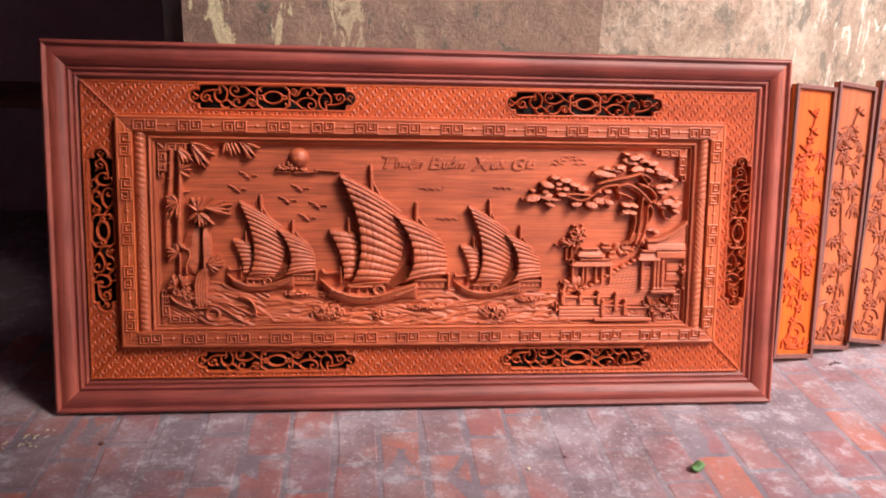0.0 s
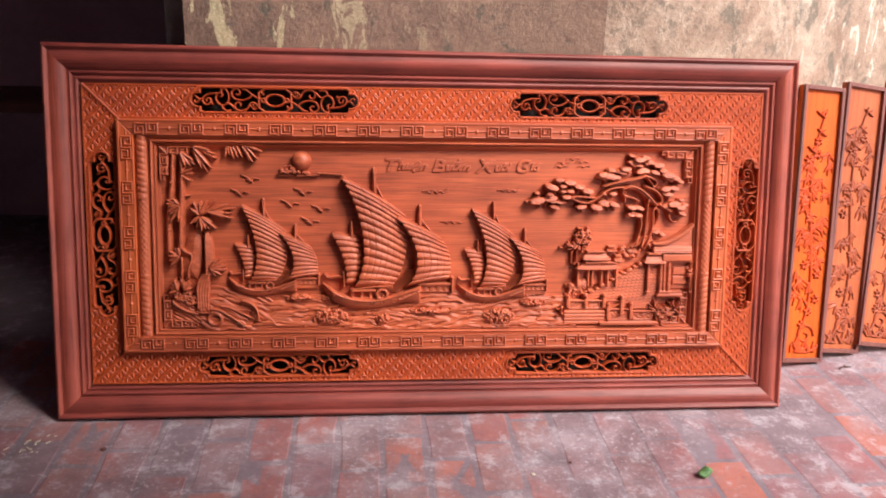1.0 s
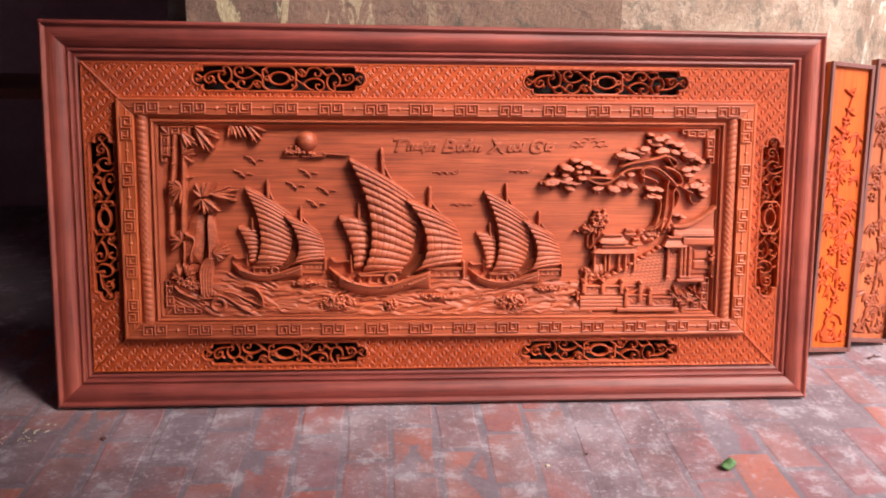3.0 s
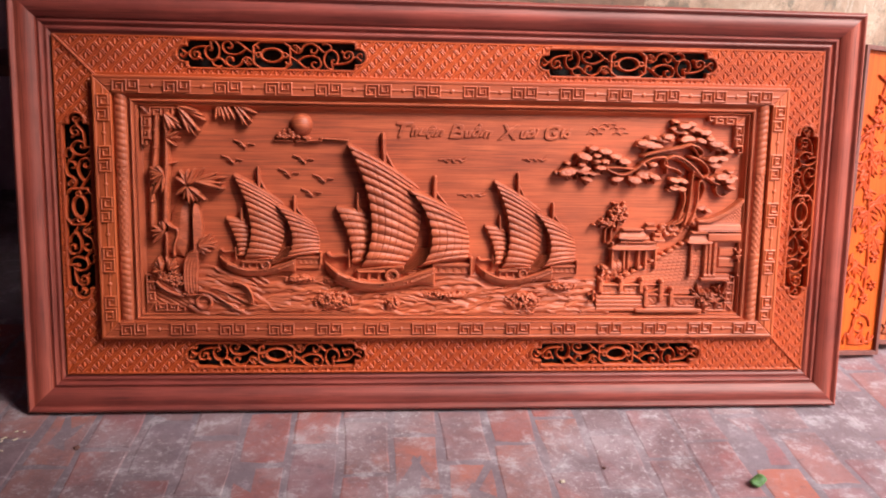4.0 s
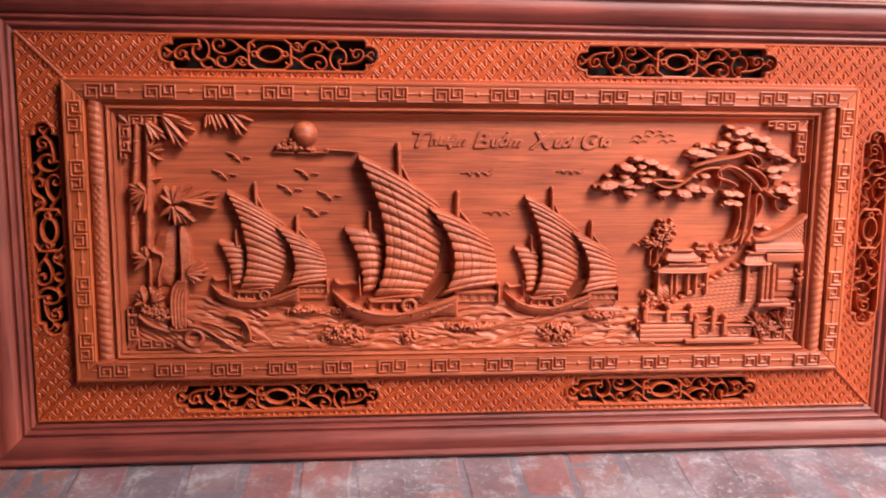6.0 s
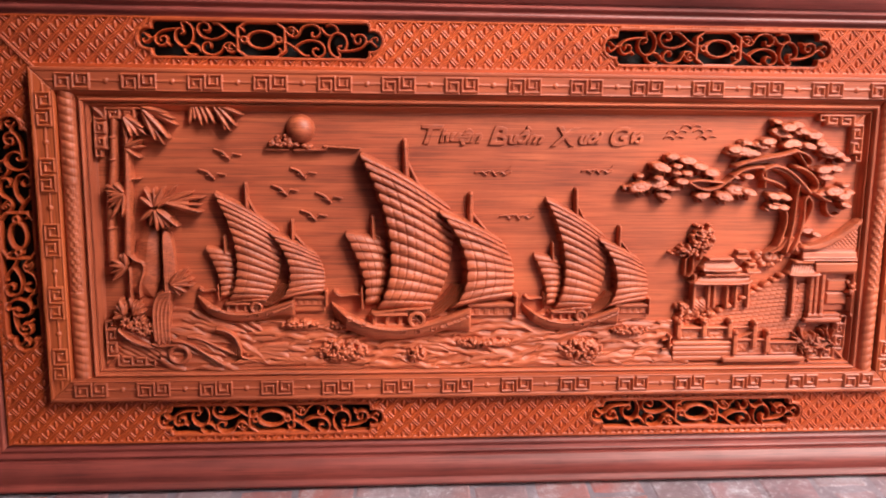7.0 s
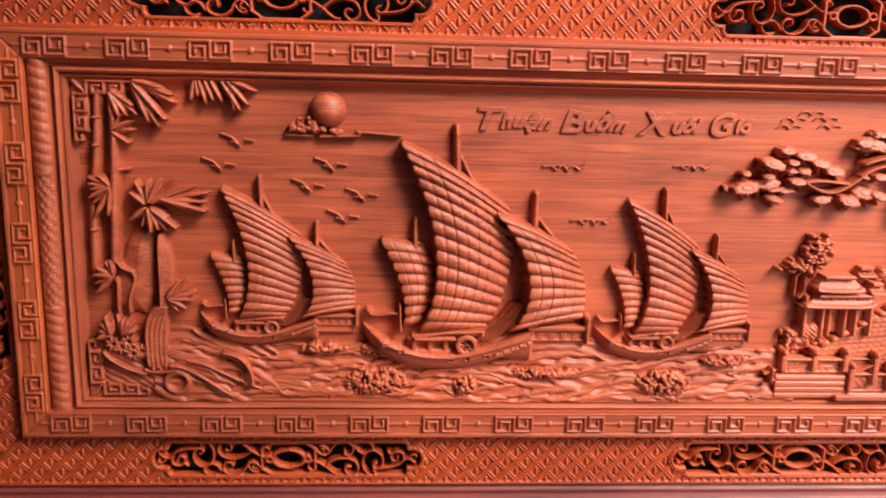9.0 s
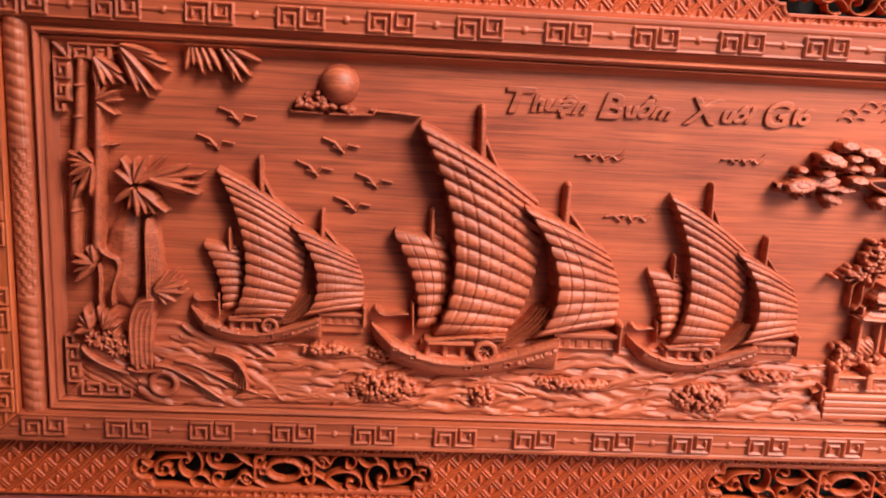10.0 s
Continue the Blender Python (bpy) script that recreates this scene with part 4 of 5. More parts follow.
# bamboo, palm, rocks on the near shore
def fan(U, V, H, root, a0, a1, n, L, w, h, lift, seed):
    """Overlapping slender leaves spreading from a twig."""
    r = random.Random(seed)
    n = int(n * 1.7)
    for k in range(n):
        a = radians(a0 + (a1 - a0) * k / max(1, n - 1) + r.uniform(-11, 11))
        q = L * r.uniform(0.55, 1.15)
        s0 = r.uniform(0.0, 0.35) * L
        o = (root[0] + s0 * math.cos(a) + r.uniform(-0.003, 0.003), root[1] + s0 * math.sin(a) + r.uniform(-0.003, 0.003))
        H = np.maximum(H, leaf(U, V, o, (o[0] + q * math.cos(a), o[1] + q * math.sin(a)), w * r.uniform(0.6, 0.95), h + r.uniform(-0.003, 0.004), G + lift * r.uniform(0.6, 1.1)))
    return H


def spray(U, V, H, root, tips, w, h, lift, start=0.10):
    """Broad pointed leaves from one twig to given tips, each lying a little over the last."""
    for k, tip in enumerate(tips):
        o = (root[0] + start * (tip[0] - root[0]), root[1] + start * (tip[1] - root[1]))
        H = np.maximum(H, leaf(U, V, o, tip, w * (1 - 0.15 * (k % 2)), h, G + lift + 0.0025 * (k % 3)))
    return H


def rosette(U, V, H, c, r, n, lift):
    """A small flower of n petals round a sunk eye."""
    for k in range(n):
        a = 6.283 * k / n + 30 * c[0]
        H = np.maximum(H, pad(U, V, (c[0] + 0.62 * r * math.cos(a), c[1] + 0.55 * r * math.sin(a)), 0.42 * r, 0.20 * r, 0.005, G + lift, a, 0.5))
    return H


U, V = grid(0.108, 0.375, 0.220, 0.545, 0.0012)
H = top_of(path_rod(U, V, [(0.1360, 0.5178), (0.1300, 0.4284), (0.1211, 0.3600), (0.1195, 0.2625)], 0.0078, 0.0088, 0.016, G), path_rod(U, V, [(0.1600, 0.5226), (0.1560, 0.4061), (0.1500, 0.2768)], 0.0075, 0.0090, 0.023, G))
for c, w in (((0.1331, 0.4867), 0.010), ((0.1301, 0.4464), 0.010), ((0.1234, 0.3875), 0.010), ((0.1218, 0.3232), 0.010), ((0.1585, 0.4737), 0.0115), ((0.1562, 0.4106), 0.0115), ((0.1530, 0.3419), 0.0115)):
    H = np.maximum(H, pad(U, V, c, 0.86 * w, 0.0022, 0.019, G + 0.004, 0.06))
for c in ((0.1585, 0.4737), (0.1562, 0.4106)):
    H = np.maximum(H, path_rod(U, V, [c, (c[0] + 0.022, c[1] + 0.003)], 0.0030, 0.0012, 0.018, G))
carve("bamboo_stem", panel, M_RELIEF, U, V, H, G, "carved bamboo stems")
H = np.full(U.shape, -1.0)
H = spray(U, V, H, (0.1860, 0.5410), ((0.2467, 0.5095), (0.2417, 0.5210), (0.2335, 0.4858), (0.2242, 0.4737), (0.2100, 0.4819), (0.2290, 0.5312), (0.2170, 0.4960)), 0.0056, 0.010, 0.014)
H = spray(U, V, H, (0.1554, 0.5260), ((0.1939, 0.4914), (0.1903, 0.5034), (0.1696, 0.4876), (0.1567, 0.4843), (0.1800, 0.4900)), 0.0050, 0.010, 0.014)
H = spray(U, V, H, (0.1536, 0.4687), ((0.1869, 0.4705), (0.1813, 0.4507), (0.1847, 0.4832), (0.1720, 0.4950)), 0.0042, 0.009, 0.014)
carve("bamboo_leaves", panel, M_RELIEF, U, V, np.where(H > G, H, -1), G, "carved bamboo leaves")
H = np.full(U.shape, -1.0)
for a, b in (((0.2726, 0.5425), (0.2672, 0.5119)), ((0.2800, 0.5425), (0.2903, 0.5080)), ((0.2880, 0.5425), (0.3006, 0.5124)), ((0.2970, 0.5425), (0.3135, 0.5118)), ((0.3120, 0.5425), (0.3406, 0.4991)), ((0.3200, 0.5425), (0.3509, 0.5087)), ((0.3250, 0.5425), (0.3625, 0.5285)), ((0.3238, 0.5400), (0.3303, 0.5012)), ((0.2760, 0.5425), (0.2780, 0.5180))):
    H = spray(U, V, H, a, (b,), 0.0046, 0.009, 0.006 + 0.10 * (b[0] - 0.26), 0.0)
carve("bamboo_leaves", panel, M_RELIEF, U, V, np.where((H > G) & (V < 0.5425), H, -1), G, "carved bamboo leaves")
H = np.full(U.shape, -1.0)
H = spray(U, V, H, (0.1520, 0.3880), ((0.1173, 0.3919), (0.1200, 0.3830), (0.1191, 0.3707), (0.1212, 0.3600), (0.1257, 0.3414), (0.1468, 0.3451), (0.1180, 0.4020), (0.1340, 0.4060)), 0.0046, 0.010, 0.016)
H = spray(U, V, H, (0.1480, 0.2542), ((0.1202, 0.2670), (0.1192, 0.2418), (0.1213, 0.2278), (0.1364, 0.2761), (0.1443, 0.2800), (0.1180, 0.2560)), 0.0046, 0.010, 0.014)
carve("bamboo_leaves", panel, M_RELIEF, U, V, np.where(H > G, H, -1), G, "carved bamboo leaves")
H = np.full(U.shape, -1.0)
H = spray(U, V, H, (0.2023, 0.3612), ((0.1849, 0.3978), (0.2031, 0.3985), (0.2188, 0.3995), (0.2397, 0.4005), (0.2553, 0.3892), (0.2438, 0.3277), (0.2278, 0.3243), (0.2172, 0.3238), (0.2066, 0.3206), (0.1922, 0.3281), (0.1754, 0.3382), (0.1780, 0.3815), (0.2330, 0.3440)), 0.0050, 0.011, 0.014, 0.14)
H = spray(U, V, H, (0.2200, 0.3720), ((0.2907, 0.3815), (0.2840, 0.3677), (0.2865, 0.3543), (0.2732, 0.3509), (0.2700, 0.3900), (0.2600, 0.3600)), 0.0046, 0.010, 0.016, 0.05)
carve("palm_fronds", panel, M_RELIEF, U, V, np.where(H > G, H, -1), G, "carved palm fronds")
U, V = grid(0.108, 0.375, 0.056, 0.345, 0.0012)
knoll = outline(U, V, [(0.183, 0.338), (0.165, 0.302), (0.1577, 0.277), (0.148, 0.258), (0.142, 0.205), (0.190, 0.190), (0.206, 0.235), (0.2070, 0.282), (0.2045, 0.322)])
H = np.where(knoll > 0, G + 0.013 * np.sqrt(np.clip(knoll / 0.024, 0, 1)) + 0.003 * value_noise(U, V, 40, 3), -1)
H = top_of(H, path_rod(U, V, curve3((0.1520, 0.2790), (0.1600, 0.2560), (0.1760, 0.2680), (0.1770, 0.2540), 9), 0.0034, 0.0030, 0.022, G), path_rod(U, V, curve3((0.1770, 0.2540), (0.1780, 0.2380), (0.1640, 0.2250), (0.1680, 0.1960), 9), 0.0030, 0.0024, 0.020, G), path_rod(U, V, curve3((0.1500, 0.2500), (0.1540, 0.2300), (0.1480, 0.2140), (0.1520, 0.1900), 8), 0.0026, 0.0020, 0.018, G))
carve("rock_knoll", panel, M_RELIEF, U, V, H, G, "carved smooth rock knoll")
H = np.full(U.shape, -1.0)
for q in range(6):
    H = np.maximum(H, path_rod(U, V, curve3((0.2165 + 0.0012 * q, 0.3170 - 0.0004 * (q - 2) ** 2), (0.2120 + 0.0036 * q, 0.2950), (0.2165 + 0.0030 * q, 0.2600), (0.2150 + 0.0034 * q, 0.2050), 9), 0.0034, 0.0044, 0.024 - 0.0014 * q, G))
carve("palm_trunk", panel, M_RELIEF, U, V, H, G, "carved palm trunk")
H = np.full(U.shape, -1.0)
H = spray(U, V, H, (0.2232, 0.2210), ((0.2638, 0.2290), (0.2660, 0.2188), (0.2533, 0.2482), (0.2417, 0.1993), (0.2540, 0.2062), (0.2400, 0.2440), (0.2580, 0.2380)), 0.0050, 0.011, 0.014)
H = spray(U, V, H, (0.1406, 0.1640), ((0.1217, 0.1700), (0.1260, 0.1830), (0.1335, 0.1950), (0.1439, 0.1890), (0.1180, 0.1580)), 0.0048, 0.011, 0.016)
H = spray(U, V, H, (0.1560, 0.1640), ((0.1500, 0.1960), (0.1576, 0.1902), (0.1707, 0.1800), (0.1758, 0.1700), (0.1660, 0.1880)), 0.0046, 0.010, 0.016)
for c in ((0.1533, 0.1430), (0.1693, 0.1330), (0.1831, 0.1370), (0.1640, 0.1520), (0.1410, 0.1480)):
    H = rosette(U, V, H, c, 0.0125, 8, 0.018)
carve("grass_tuft", panel, M_RELIEF, U, V, np.where(H > G, H, -1), G, "carved grass, leaves and small flowers")
bank = outline(U, V, [(0.112, 0.165), (0.150, 0.168), (0.186, 0.150), (0.190, 0.120), (0.226, 0.110), (0.262, 0.122), (0.305, 0.090), (0.366, 0.058), (0.108, 0.058), (0.108, 0.110)])
flow = (V + 0.45 * U + 0.030 * value_noise(U, V, 14, 5)) * 2 * math.pi / 0.020
ringd = np.hypot((U - 0.2344) / 1.08, V - 0.0870)
H = np.where(bank > 0, G + 0.003 + 0.008 * np.clip(bank / 0.025, 0, 1) + 0.0022 * np.abs(np.sin(flow)) + 0.004 * value_noise(U, V, 34, 8), -1)
H = np.where(ringd < 0.012, np.minimum(H, G + 0.001), H)
carve("rock_bank", panel, M_RELIEF, U, V, H, G, "carved rock bank")
U, V = grid(0.108, 0.420, 0.056, 0.215, 0.0012)
drape = [path_rod(U, V, curve3((0.2215 - 0.0004 * q, 0.2060 - 0.0022 * q), (0.1860 + 0.0046 * q, 0.2075 - 0.0040 * q), (0.1895 + 0.0030 * q, 0.1650), (0.1930 + 0.0031 * q, 0.1150 - 0.004 * (q % 3)), 12), 0.0050, 0.0046, 0.024 - 0.0006 * q - 0.0012 * (q % 2), G) for q in range(9)]
carve("waterfall", panel, M_RELIEF, U, V, top_of(*drape), G, "carved falling water")
logs = [path_rod(U, V, curve3((0.1270 - 0.0005 * q, 0.1360 - 0.004 * q), (0.1389, 0.1181 - 0.003 * q), (0.1604, 0.1086 - 0.001 * q), (0.1890, 0.1010), 9), 0.0034, 0.0018, 0.026 - 0.002 * q, G) for q in range(3)]
logs += [path_rod(U, V, curve3((0.1870, 0.1076), (0.2000, 0.1010), (0.2150, 0.1040), (0.2347, 0.1063), 8), 0.0034, 0.0030, 0.024, G)]
for q in range(4):
    logs.append(path_rod(U, V, curve3((0.2238, 0.1138 - 0.002 * q), (0.2514, 0.1150 - 0.003 * q), (0.2760, 0.0919 - 0.003 * q), (0.3190 - 0.008 * q, 0.0640), 10), 0.0036, 0.0016, 0.024 - 0.002 * q, G))
    logs.append(path_rod(U, V, curve3((0.2515 + 0.004 * q, 0.1200 - 0.003 * q), (0.2860, 0.1190 - 0.003 * q), (0.2990, 0.0960 - 0.002 * q), (0.3800 - 0.010 * q, 0.0700), 10), 0.0034, 0.0014, 0.021 - 0.002 * q, G))
ringd = np.hypot((U - 0.2344) / 1.08, V - 0.0870)
rim = np.where(np.abs(ringd - 0.0158) < 0.0050, G + 0.014 + 0.009 * np.sqrt(np.clip(1 - ((ringd - 0.0158) / 0.0050) ** 2, 0, 1)), -1)
bow = [path_rod(U, V, curve3((0.3050, 0.1360 - 0.002 * q), (0.3347 - 0.002 * q, 0.1347 - 0.003 * q), (0.3500 - 0.0036 * q, 0.1123), (0.3480 - 0.0050 * q, 0.0840), 9), 0.0030, 0.0026, 0.028 - 0.0028 * q, G) for q in range(5)]
carve("root_tangle", panel, M_RELIEF, U, V, top_of(*logs, rim, *bow), G, "carved twisting roots and water")

# pine tree over the gate
U, V = grid(1.060, 1.522, 0.270, 0.540, 0.0012)
strands = []
bole = outline(U, V, [(1.362, 0.276), (1.374, 0.312), (1.388, 0.350), (1.398, 0.392), (1.412, 0.396), (1.424, 0.360), (1.416, 0.330), (1.412, 0.284), (1.392, 0.270)])
strands.append(np.where(bole > 0, G + 0.016 * np.sqrt(np.clip(bole / 0.014, 0, 1)), -1))
BOLE = (
    ((1.366, 0.290), (1.390, 0.350), (1.379, 0.370), (1.350, 0.372), 0.0056, 0.0036, 0.024),
    ((1.380, 0.280), (1.396, 0.345), (1.388, 0.372), (1.396, 0.408), 0.0058, 0.0040, 0.030),
    ((1.394, 0.284), (1.424, 0.352), (1.400, 0.379), (1.416, 0.386), 0.0056, 0.0042, 0.028),
    ((1.416, 0.386), (1.437, 0.368), (1.420, 0.352), (1.405, 0.318), 0.0044, 0.0036, 0.028),
    ((1.418, 0.393), (1.389, 0.426), (1.354, 0.459), (1.324, 0.434), 0.0058, 0.0040, 0.032),
    ((1.408, 0.398), (1.380, 0.424), (1.360, 0.440), (1.340, 0.438), 0.0044, 0.0032, 0.027),
)
BOUGHS = (
    ((1.324, 0.434), (1.318, 0.409), (1.349, 0.422), (1.369, 0.402), 0.0044, 0.0034, 0.026),
    ((1.330, 0.430), (1.336, 0.418), (1.328, 0.408), (1.332, 0.402), 0.0036, 0.0028, 0.024),
    ((1.271, 0.442), (1.302, 0.458), (1.350, 0.456), (1.386, 0.472), 0.0040, 0.0056, 0.030),
    ((1.384, 0.471), (1.410, 0.469), (1.428, 0.450), (1.407, 0.442), 0.0046, 0.0036, 0.030),
    ((1.390, 0.468), (1.398, 0.458), (1.404, 0.450), (1.408, 0.442), 0.0034, 0.0030, 0.028),
    ((1.387, 0.442), (1.426, 0.436), (1.446, 0.402), (1.424, 0.395), 0.0048, 0.0040, 0.028),
)
TWIGS = (
    ((1.424, 0.395), (1.437, 0.391), (1.447, 0.380), (1.462, 0.376), 0.0040, 0.0030, 0.026),
    ((1.186, 0.410), (1.224, 0.387), (1.239, 0.397), (1.274, 0.426), 0.0034, 0.0046, 0.026),
    ((1.186, 0.412), (1.209, 0.418), (1.226, 0.412), (1.254, 0.411), 0.0030, 0.0036, 0.023),
    ((1.274, 0.426), (1.292, 0.440), (1.310, 0.440), (1.326, 0.440), 0.0042, 0.0046, 0.025),
    ((1.456, 0.372), (1.454, 0.352), (1.471, 0.340), (1.483, 0.352), 0.0032, 0.0026, 0.020),
)
for p0, p1, p2, p3, r0, r1, h in BOLE + BOUGHS + TWIGS:
    strands.append(path_rod(U, V, curve3(p0, p1, p2, p3, 12), r0, r1, h, G))
for q in range(6):
    # roots that run down the slope
    strands.append(path_rod(U, V, curve3((1.376 + 0.006 * q, 0.306), (1.372 + 0.005 * q, 0.290), (1.360 + 0.008 * q, 0.286 - 0.004 * (q % 2)), (1.340 + 0.013 * q, 0.274 + 0.003 * (q % 3)), 8), 0.0046, 0.0024, 0.022 + 0.003 * (q % 2), G))
carve("pine_trunk", panel, M_RELIEF, U, V, top_of(*strands), G, "carved twisting pine trunk and branches")
LOW = ((1.1505, 0.4597, 0.0136), (1.1283, 0.4401, 0.0194), (1.1787, 0.4524, 0.0175), (1.2034, 0.4412, 0.0155), (1.2281, 0.4299, 0.0155), (1.1597, 0.4425, 0.0097), (1.1586, 0.4309, 0.0116), (1.1805, 0.4292, 0.0116), (1.1238, 0.4207, 0.0097), (1.0900, 0.4241, 0.0078), (1.0895, 0.4028, 0.0213), (1.1246, 0.4091, 0.0213), (1.1698, 0.4136, 0.0136), (1.1530, 0.3997, 0.0116), (1.1381, 0.3859, 0.0155), (1.2098, 0.3867, 0.0147), (1.2519, 0.3853, 0.0175), (1.2789, 0.3974, 0.0213), (1.3014, 0.3937, 0.0155), (1.2966, 0.4230, 0.0109), (1.2726, 0.4227, 0.0078))
TOP = ((1.3547, 0.5051, 0.0175), (1.3677, 0.5149, 0.0155), (1.3871, 0.5199, 0.0124), (1.4004, 0.5078, 0.0124), (1.4212, 0.5005, 0.0155), (1.3303, 0.4894, 0.0155), (1.3191, 0.4815, 0.0136), (1.2842, 0.4713, 0.0230), (1.2682, 0.4730, 0.0136), (1.3065, 0.4678, 0.0136), (1.2927, 0.4869, 0.0116), (1.3826, 0.4864, 0.0175), (1.3710, 0.4823, 0.0116), (1.4113, 0.4810, 0.0136), (1.4350, 0.4853, 0.0116), (1.4483, 0.4739, 0.0194), (1.4694, 0.4664, 0.0155), (1.4826, 0.4569, 0.0097), (1.3466, 0.5260, 0.0097))
SIDE = ((1.4423, 0.4367, 0.0155), (1.4664, 0.4390, 0.0136), (1.4499, 0.4231, 0.0175), (1.4693, 0.3958, 0.0194), (1.4868, 0.3861, 0.0136), (1.5001, 0.3942, 0.0097), (1.4474, 0.3915, 0.0097), (1.4883, 0.4079, 0.0097), (1.4906, 0.3702, 0.0116), (1.3505, 0.3864, 0.0147), (1.3729, 0.3847, 0.0136), (1.3504, 0.3667, 0.0116), (1.3708, 0.3649, 0.0116), (1.4245, 0.3195, 0.0136), (1.4375, 0.3136, 0.0097))


def pine_pads(pads, seed):
    """Flat-topped clumps of needles: a lobed rim, a sunk ring round a small boss, a few needles hanging below."""
    r = random.Random(seed)
    H = np.full(U.shape, -1.0)
    for k, (cu, cv, size) in enumerate(pads):
        for q in range(3):
            c = (cu, cv) if q == 0 else (cu + r.uniform(-0.9, 0.9) * size, cv + r.uniform(-0.45, 0.25) * size)
            ru = size * (1.0 if q == 0 else r.uniform(0.5, 0.75))
            rv = ru * r.uniform(0.34, 0.42) + 0.0012
            tilt = r.uniform(-0.35, 0.15)
            th = np.arctan2((V - c[1]) / rv, (U - c[0]) / ru)
            lobe = 1 + 0.05 * np.cos(7 * th + k)
            top = r.uniform(0.014, 0.024) if q == 0 else r.uniform(0.008, 0.016)
            h = pad(U, V, c, ru * lobe, rv * lobe, 0.006, G + top, tilt, 0.22)
            h = np.where(h > G, h - 0.0040 * (V - c[1]) / rv, h)
            e = np.hypot((U - c[0]) / ru, (V - c[1]) / rv)
            mark = 0.0012 * np.exp(-((e - 0.42) / 0.10) ** 2)
            H = np.maximum(H, np.where(h > G, h - mark + 0.0006 * np.cos(16 * th) * (e > 0.5), h))
        for q in range(3):
            H = np.maximum(H, leaf(U, V, (cu + r.uniform(-0.5, 0.5) * size, cv), (cu + r.uniform(-0.8, 0.8) * size, cv - r.uniform(0.7, 1.2) * size), 0.0024, 0.007, G + 0.004))
    carve("pine_foliage", panel, M_RELIEF, U, V, np.where(H > G, H, -1), G, "carved pads of pine foliage")


pine_pads(LOW, 21)
pine_pads(TOP, 22)
pine_pads(SIDE, 23)

# pavilion, terrace, gate
U, V = grid(1.150, 1.400, 0.120, 0.338, 0.0012)
r = random.Random(31)
H = np.full(U.shape, -1.0)
for c in ((1.1798, 0.2802), (1.2140, 0.3056), (1.2270, 0.3105), (1.2352, 0.2967), (1.2215, 0.2865), (1.1963, 0.2775), (1.2208, 0.3206), (1.2090, 0.2940)):
    for q in range(16):
        H = np.maximum(H, pad(U, V, (c[0] + r.gauss(0, 0.0085), c[1] + r.gauss(0, 0.006)), 0.0044, 0.0030, 0.005, G + r.uniform(0.008, 0.020)))
H = top_of(H, path_rod(U, V, [(1.1894, 0.2332), (1.1901, 0.2634), (1.2154, 0.2877)], 0.0034, 0.0024, 0.014, G), path_rod(U, V, [(1.2173, 0.2636), (1.2215, 0.2878)], 0.004, 0.003, 0.016, G), path_rod(U, V, curve3((1.1960, 0.2300), (1.2120, 0.2420), (1.1960, 0.2560), (1.2090, 0.2860), 8), 0.0036, 0.0024, 0.018, G))
carve("small_tree", panel, M_RELIEF, U, V, np.where(H > G, H, -1), G, "small carved tree")


def roof(U, V, e0, e1, r0, r1, lift, up=0.006, thick=0.003):
    """A tiled hip roof between eave and ridge, corners turned up."""
    ve, vr = (e0[1] + e1[1]) / 2, (r0[1] + r1[1]) / 2
    f = np.clip((V - ve) / (vr - ve), 0, 1)
    g = f ** 0.55
    ua, ub = e0[0] + (r0[0] - e0[0]) * g, e1[0] + (r1[0] - e1[0]) * g
    k = (U - ua) / (ub - ua + 1e-9)
    sag = 1.5 * up * np.abs(2 * np.clip(k, 0, 1) - 1) ** 5 * (1 - f)
    inside = (k > 0) & (k < 1) & (V > ve - thick + sag) & (V < vr + 0.002)
    h = lift + 0.012 * (1 - f) ** 1.5 + 0.0006 * np.cos((U - ua) * 2 * math.pi / 0.0055) * (f > 0.08)
    h = np.where(V > vr - 0.003, lift + 0.010, h)
    h = np.where(V < ve + sag + 0.002, h + 0.003, h)
    return np.where(inside, G + h, -1)


H = top_of(roof(U, V, (1.1832, 0.2198), (1.3261, 0.2193), (1.2256, 0.2364), (1.3111, 0.2357), 0.018), roof(U, V, (1.2079, 0.2454), (1.3054, 0.2448), (1.2305, 0.2655), (1.2791, 0.2658), 0.018), roof(U, V, (1.3016, 0.2399), (1.3382, 0.2413), (1.3094, 0.2545), (1.3265, 0.2546), 0.014), roof(U, V, (1.2808, 0.2671), (1.3204, 0.2673), (1.2902, 0.2786), (1.3102, 0.2788), 0.008))
carve("pavilion_roof", panel, M_RELIEF, U, V, H, G, "carved tiled pavilion roofs")
a, b = (1.2076, 0.1721), (1.3173, 0.2351)
H = slab(U, V, a[0], b[0], a[1], b[1], 0.009, G)
for c in ((1.2075, 0.1967), (1.2362, 0.1968), (1.2472, 0.1968), (1.2729, 0.1969), (1.2901, 0.1970), (1.3141, 0.2032)):
    H = np.maximum(H, slab(U, V, c[0] - 0.003, c[0] + 0.003, a[1] - 0.004, b[1], 0.022, G))
a, b = (1.2257, 0.2358), (1.2980, 0.2460)
H = np.maximum(H, slab(U, V, a[0], b[0], a[1], b[1], 0.014, G))
carve("pavilion_wall", panel, M_RELIEF, U, V, H, G, "carved pavilion columns")
H = np.full(U.shape, -1.0)
